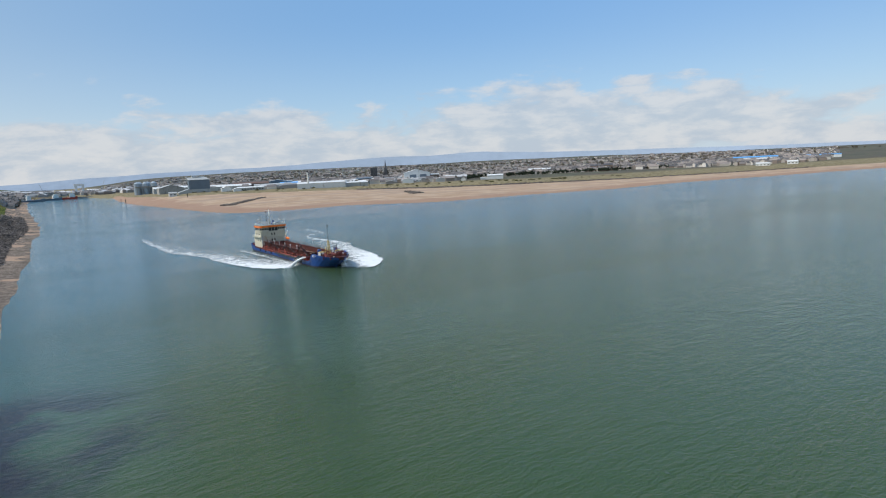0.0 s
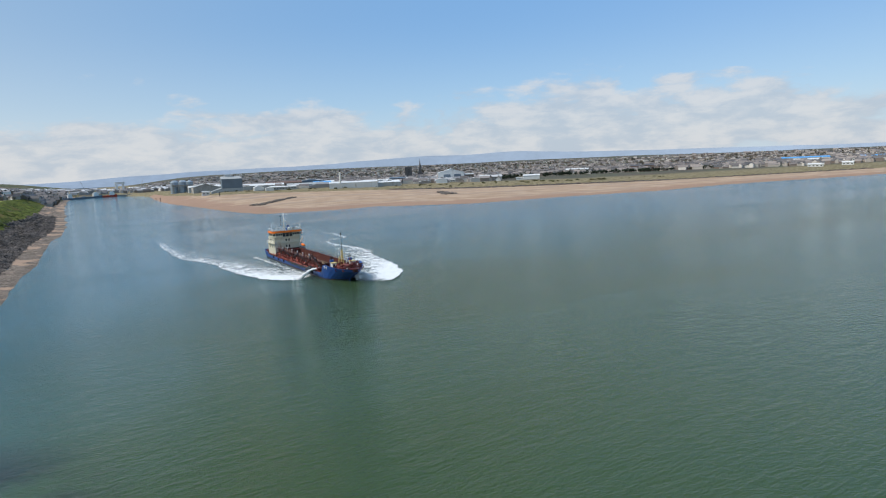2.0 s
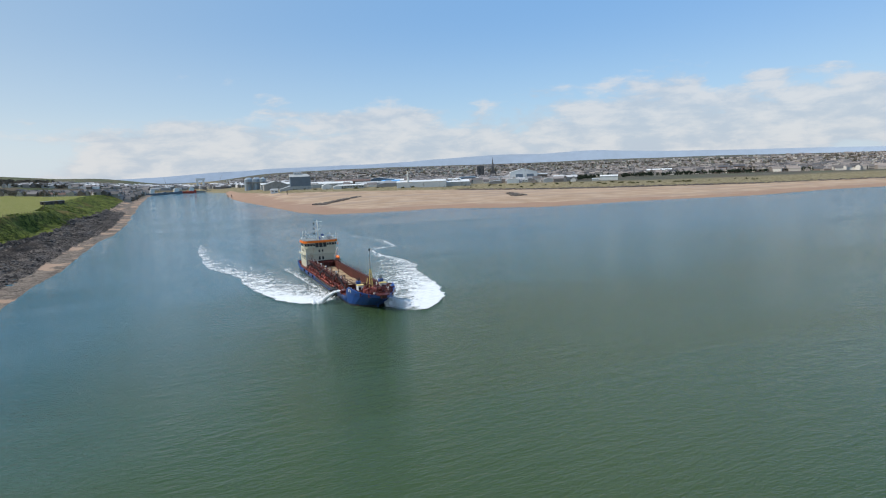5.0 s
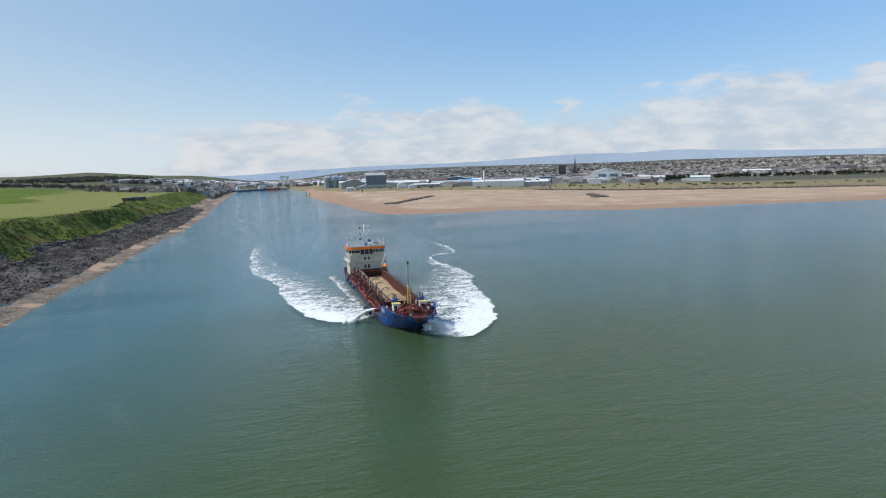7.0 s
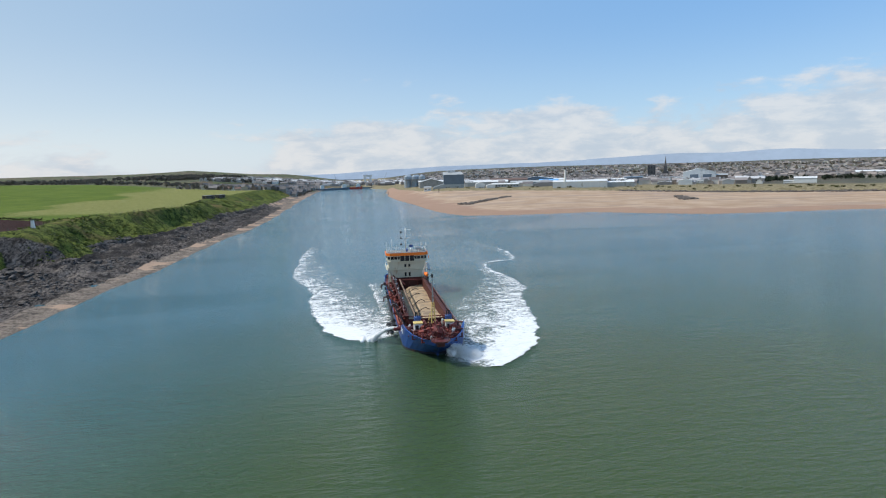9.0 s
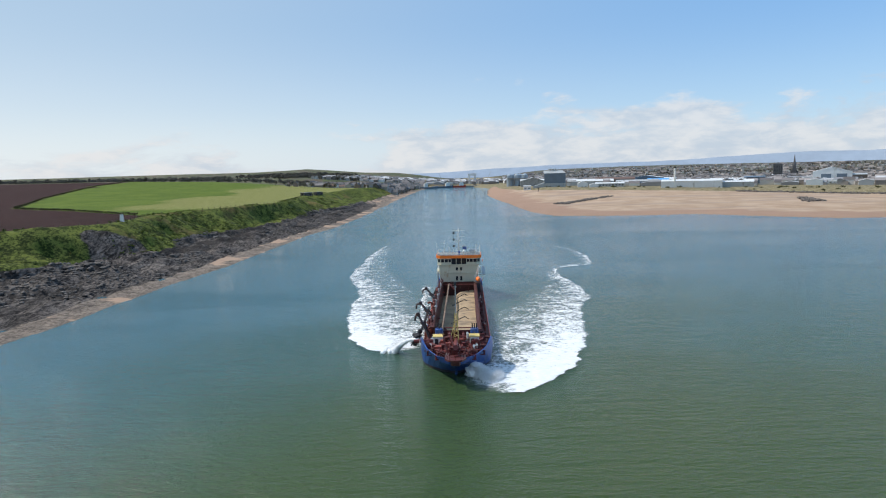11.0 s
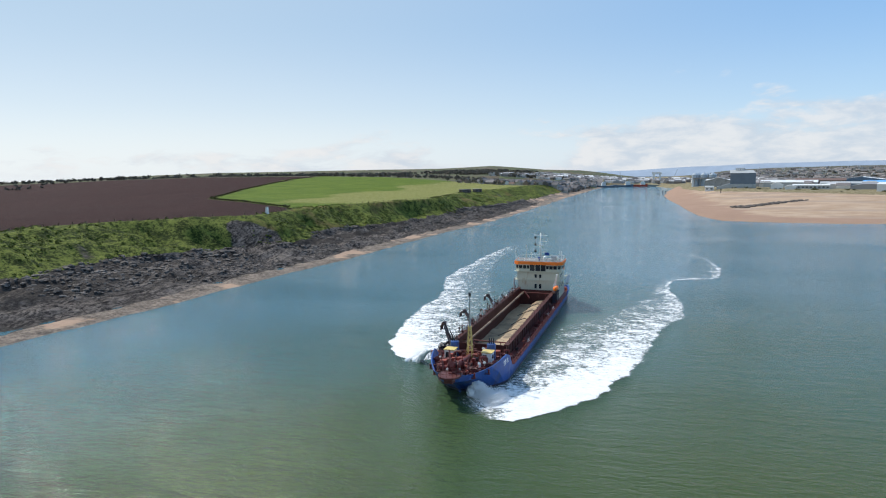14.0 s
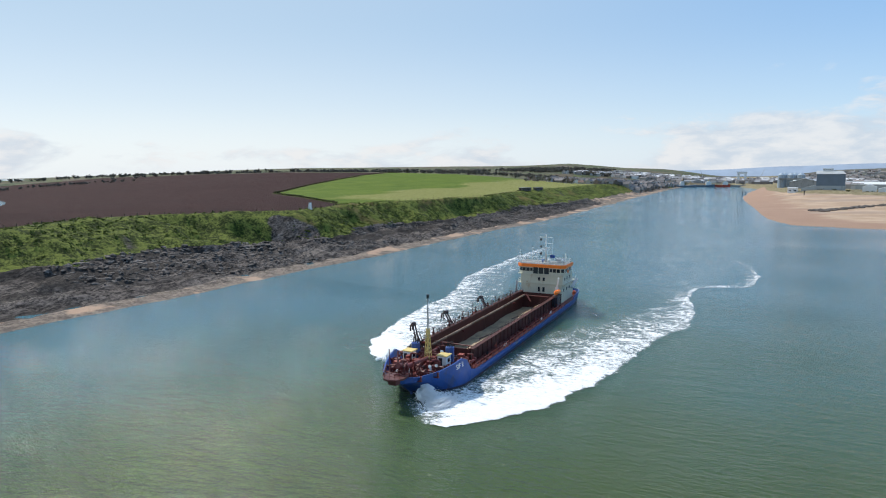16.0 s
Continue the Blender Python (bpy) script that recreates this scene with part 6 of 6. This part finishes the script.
townscape("village_houses", "grey stone village along the south bank", 380, 9, village_place, HOUSE, ((0.14, 0.12, 0.10), (0.50, 0.46, 0.41)), ((0.08, 0.08, 0.085), (0.26, 0.23, 0.22)))

# ---- trees, hedges and scrub ----


def clumps(name, spots, mat, label, category, leaves=36, seed=3, flat=1.0):
    """Crowns of many small leaf clumps on short stems; spots: x, y, z, height, width."""
    rs = np.random.RandomState(seed)
    v, f = [], []
    for x, y, z, h, w in spots:
        o = len(v)
        v += [(x - w * 0.04, y, z - 1), (x + w * 0.04, y, z - 1), (x, y, z + h * 0.7)]
        f.append((o, o + 1, o + 2))
        for _ in range(leaves):
            u = rs.normal(size=3)
            u /= np.linalg.norm(u) + 1e-6
            rr = rs.uniform(0.35, 1.0)
            c = np.array([x + u[0] * w * 0.5 * rr, y + u[1] * w * 0.5 * rr, z + h * (0.60 + 0.38 * u[2] * rr * flat)])
            s = w * rs.uniform(0.07, 0.17)
            o = len(v)
            a, b = rs.normal(size=3) * s, rs.normal(size=3) * s
            v += [tuple(c + a), tuple(c - a * 0.5 + b), tuple(c - a * 0.5 - b), tuple(c + np.array([0, 0, s]) * 0.8)]
            f += [(o, o + 1, o + 2), (o, o + 1, o + 3), (o + 1, o + 2, o + 3), (o + 2, o, o + 3)]
    me = bpy.data.meshes.new(name)
    me.from_pydata(v, [], f)
    me.materials.append(mat)
    return tagged(new(name, me), label, category, kind="stuff")


RT = random.Random(23)


def row(p, q, count, h, w, jit=6.0):
    out = []
    for _ in range(count):
        t = RT.random()
        x, y = p[0] + (q[0] - p[0]) * t + RT.uniform(-jit, jit), p[1] + (q[1] - p[1]) * t + RT.uniform(-jit, jit)
        hh = h * RT.uniform(0.6, 1.2)
        out.append((x, y, ground_z(x, y), hh, w * RT.uniform(0.7, 1.3)))
    return out


def polar(a, r):
    return (r * math.sin(radians(a)), -150 + r * math.cos(radians(a)))


sk = []
for a0, a1, r, k, h in ((-68, -50, 1350, 120, 5), (-60, -40, 1800, 150, 8), (-45, -20, 2300, 190, 13), (-34, -8, 1700, 110, 10), (-38, -12, 2700, 150, 14), (-18, -9, 2900, 230, 14), (-16, -10, 2500, 160, 13),
                        (-50, -30, 1500, 50, 8), (-26, -12, 1450, 70, 9), (-12, -6, 1900, 90, 10)):
    sk += row(polar(a0, r), polar(a1, r), k, h, h * 1.0, 40)
clumps("woodland", sk, M_LEAF, "bare spring woods along the skyline", "woods")
tw = []
for a0, a1, r, k, h in ((18, 40, 1500, 80, 9), (20, 60, 1750, 150, 9), (10, 60, 2100, 160, 10), (8, 64, 2500, 220, 12), (15, 66, 3000, 260, 14), (30, 70, 3400, 240, 14), (0, 20, 2600, 140, 12)):
    tw += row(polar(a0, r), polar(a1, r), k, h, h * 0.95, 60)
tw = [q for q in tw if beyond(DUNE, np.array([q[0]]), np.array([q[1]]))[0] > 160]
clumps("town_trees", tw, M_LEAF, "trees between the town's houses", "trees", 18, 5)
pine = row((745, 900), (1060, 740), 130, 9, 8, 16) + row((1050, 745), (1250, 640), 60, 7, 8, 14) + row((690, 800), (760, 860), 20, 8, 7, 12)
clumps("pine_belt", pine, M_PINE, "dark belt of conifers in front of the town", "trees", 24, 6)
vill = row((-140, 980), (-120, 1500), 60, 7, 7, 40) + row((-260, 900), (-240, 1450), 70, 9, 8, 60)
clumps("village_trees", vill, M_LEAF, "bare trees among the village houses", "trees", 20, 8)
sc = []
for _ in range(900):
    y = RT.uniform(330, 1400)
    x = RT.uniform(150, 760)
    d_ = beyond(DUNE, np.array([x]), np.array([y]))[0]
    if 14 < d_ < 90:
        sc.append((x, y, ground_z(x, y), RT.uniform(1.0, 2.4), RT.uniform(3, 8)))
clumps("dune_scrub", sc, M_GORSE, "low scrub on the dunes", "shrubs", 14, 9, 0.7)
hedge = []
HED = [(-176, 192), (-360, 350), (-440, 510), (-540, 790), (-575, 1000)]
for p, q in zip(HED, HED[1:]):
    L_ = math.hypot(q[0] - p[0], q[1] - p[1])
    for i in range(int(L_ / 2.2)):
        t = i / (L_ / 2.2)
        x, y = p[0] + (q[0] - p[0]) * t + RT.uniform(-0.6, 0.6), p[1] + (q[1] - p[1]) * t + RT.uniform(-0.6, 0.6)
        if i % 23 and t > 0.02:
            hedge.append((x, y, ground_z(x, y), RT.uniform(1.0, 1.7), RT.uniform(2.0, 3.2)))
clumps("field_hedge", hedge, M_GORSE, "dark hedge between pasture and ploughland", "hedge", 12, 12, 0.8)
gr = []
for _ in range(2600):
    y = RT.uniform(-90, 640)
    d_ = RT.uniform(float(np.interp(y, VEG_Y, VEG_D)), float(np.interp(y, EDGE_Y, EDGE_D)) + 6)
    x = float(np.interp(y, SHORE_Y, SHORE_X)) - d_
    if fbm(np.array([x]), np.array([y]), 28, 2, 40.0)[0] > 0.02:
        gr.append((x, y, ground_z(x, y) - 0.1, RT.uniform(0.3, 0.8), RT.uniform(0.9, 2.4)))
clumps("bank_scrub", gr, M_TUSSOCK, "tussocks and low scrub on the grassy bank", "shrubs", 12, 14, 0.7)

# ---- shore rocks ----


def rocks(name, spots, label, seed=2, cat="rocks"):
    rs = np.random.RandomState(seed)
    bm0 = bmesh.new()
    bmesh.ops.create_icosphere(bm0, subdivisions=1, radius=1.0)
    base = np.array([v.co[:] for v in bm0.verts])
    bm0.verts.index_update()
    tri = np.array([[v.index for v in f.verts] for f in bm0.faces])
    bm0.free()
    V, F = [], []
    for i, (x, y, z, r) in enumerate(spots):
        b = base * (1 + 0.45 * (rs.rand(len(base), 1) - 0.5)) * np.array([rs.uniform(0.8, 1.7), rs.uniform(0.8, 1.5), rs.uniform(0.45, 0.8)]) * r
        t = rs.uniform(0, 6.28)
        c, s = math.cos(t), math.sin(t)
        b = np.stack([b[:, 0] * c - b[:, 1] * s + x, b[:, 0] * s + b[:, 1] * c + y, b[:, 2] + z], -1)
        V.append(b)
        F.append(tri + i * len(base))
    me = bpy.data.meshes.new(name)
    me.from_pydata(np.concatenate(V).tolist(), [], np.concatenate(F).tolist())
    me.materials.append(M_BOULDER)
    return tagged(new(name, me), label, cat, kind="stuff")


sp_ = []
for _ in range(9000):
    y = RT.uniform(-160, 640)
    v = float(np.interp(y, VEG_Y, VEG_D))
    d_ = RT.uniform(13, v + 2)
    x = float(np.interp(y, SHORE_Y, SHORE_X)) - d_
    n_ = fbm(np.array([x]), np.array([y]), 20, 3, 50.0)[0]
    if n_ > -0.05:
        r = RT.uniform(0.15, 0.55) * (1 + 1.6 * max(0, n_)) * (1.5 if d_ > v - 8 else 1.0)
        sp_.append((x, y, ground_z(x, y) + 0.1 * r, r))
rocks("shore_rocks", sp_, "dark jagged rocks on the shore below the bank", 4)
g1 = [(x, y, ground_z(x, y) + 0.4, r) for x, y, _, r in [(118 + 78 * t + RT.uniform(-5, 5) * (1.6 - t), 530 + 96 * t + RT.uniform(-5, 5) * (1.6 - t), 2.0, RT.uniform(1.0, 2.2)) for t in [RT.random() ** 1.5 for _ in range(190)]]]
rocks("rock_groyne", g1, "line of boulders lying across the sand", 5)
g2 = [(x, y, ground_z(x, y) + 0.5, r) for x, y, _, r in [(344 + 22 * t + RT.uniform(-9, 9) * (1.2 - t), 440 + 64 * t + RT.uniform(-5, 5), 3.0, RT.uniform(1.0, 2.4)) for t in [RT.random() for _ in range(130)]]]
rocks("rock_groyne", g2, "short heap of boulders on the beach", 6)
g3 = []
for p, q in (((385, 702), (445, 617)), ((445, 617), (515, 537)), ((515, 537), (600, 474)), ((600, 474), (710, 396)), ((710, 396), (1100, 292))):
    for _ in range(240):
        t = RT.random()
        x, y = p[0] + (q[0] - p[0]) * t + RT.uniform(-3, 5), p[1] + (q[1] - p[1]) * t + RT.uniform(-3, 5)
        g3.append((x, y, ground_z(x, y) + 0.3, RT.uniform(1.0, 2.0)))
rocks("rock_armour", g3, "rock armour along the foot of the dunes", 7)
# beacon, bunkers, posts
bc = empty("beacon", pose(-161, 141, sits(-161, 141)), "small white tapered beacon on the bank", "beacon")
bm = bmesh.new()
box(bm, (0, 0, 1.6), (1.5, 1.5, 3.8), taper=0.7)
tp("tower", bm, M_WHITE, bc)
bm = bmesh.new()
box(bm, (0, 0, 3.6), (1.2, 1.2, 0.25))
tp("cap", bm, M_CONC, bc)
for x, y, w in ((-159, 520, 14), (-152, 546, 10)):
    e = empty("bunker", pose(x, y, sits(x, y), 0, 0, 62), "low dark concrete bunker at the field's edge", "bunker", "wartime bunkers")
    bm = bmesh.new()
    box(bm, (0, 0, 1.4), (w, 5, 3.4))
    tp("wall", bm, M_BOULDER, e)
    bm = bmesh.new()
    box(bm, (0, 0, 3.2), (w + 0.6, 5.6, 0.4))
    tp("roof", bm, M_CONC, e)
for x, y in ((60, 1010), (64, 985), (130, 800)):
    bm = bmesh.new()
    z0 = min(0, sits(x, y))
    tube(bm, (x, y, z0 - 1), (x, y, sits(x, y) + 6), 0.5, 8)
    box(bm, (x, y, sits(x, y) + 5.4), (1.6, 0.6, 1.4))
    tagged(part("marker_post", bm, M_BLACK), "dark channel marker post", "post", "marker posts")
# fence posts along the bank's edge
post0 = None
for k in range(110):
    y = -60 + k * 6.0
    d_ = max(float(np.interp(y, EDGE_Y, EDGE_D)), float(np.interp(y, VEG_Y, VEG_D)) + 14) + 2.5
    x = float(np.interp(y, SHORE_Y, SHORE_X)) - d_
    m = pose(x, y, sits(x, y))
    if post0 is None:
        bm = bmesh.new()
        box(bm, (0, 0, 0.5), (0.22, 0.22, 1.6))
        post0 = tagged(part("fence_post", bm, M_BARK), "weathered wooden fence post along the field", "post", "field fence posts")
        post0.matrix_world = m
    else:
        copy_thing(post0, m)

# ---- hills on the horizon, aerial haze painted into their blue colour ----
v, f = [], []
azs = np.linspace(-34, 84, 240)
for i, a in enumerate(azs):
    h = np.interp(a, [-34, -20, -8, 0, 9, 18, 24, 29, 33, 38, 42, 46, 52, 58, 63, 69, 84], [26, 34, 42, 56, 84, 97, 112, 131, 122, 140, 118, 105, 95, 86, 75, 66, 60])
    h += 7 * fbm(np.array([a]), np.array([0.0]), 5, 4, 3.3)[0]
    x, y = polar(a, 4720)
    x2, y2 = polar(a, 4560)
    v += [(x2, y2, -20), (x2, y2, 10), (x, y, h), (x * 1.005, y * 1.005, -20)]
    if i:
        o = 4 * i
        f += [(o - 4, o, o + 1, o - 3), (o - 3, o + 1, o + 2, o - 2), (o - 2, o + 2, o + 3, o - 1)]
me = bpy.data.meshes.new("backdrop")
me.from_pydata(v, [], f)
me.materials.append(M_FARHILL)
tagged(new("backdrop", me), "hills on the horizon with blue haze painted in", "hills", kind="structure")
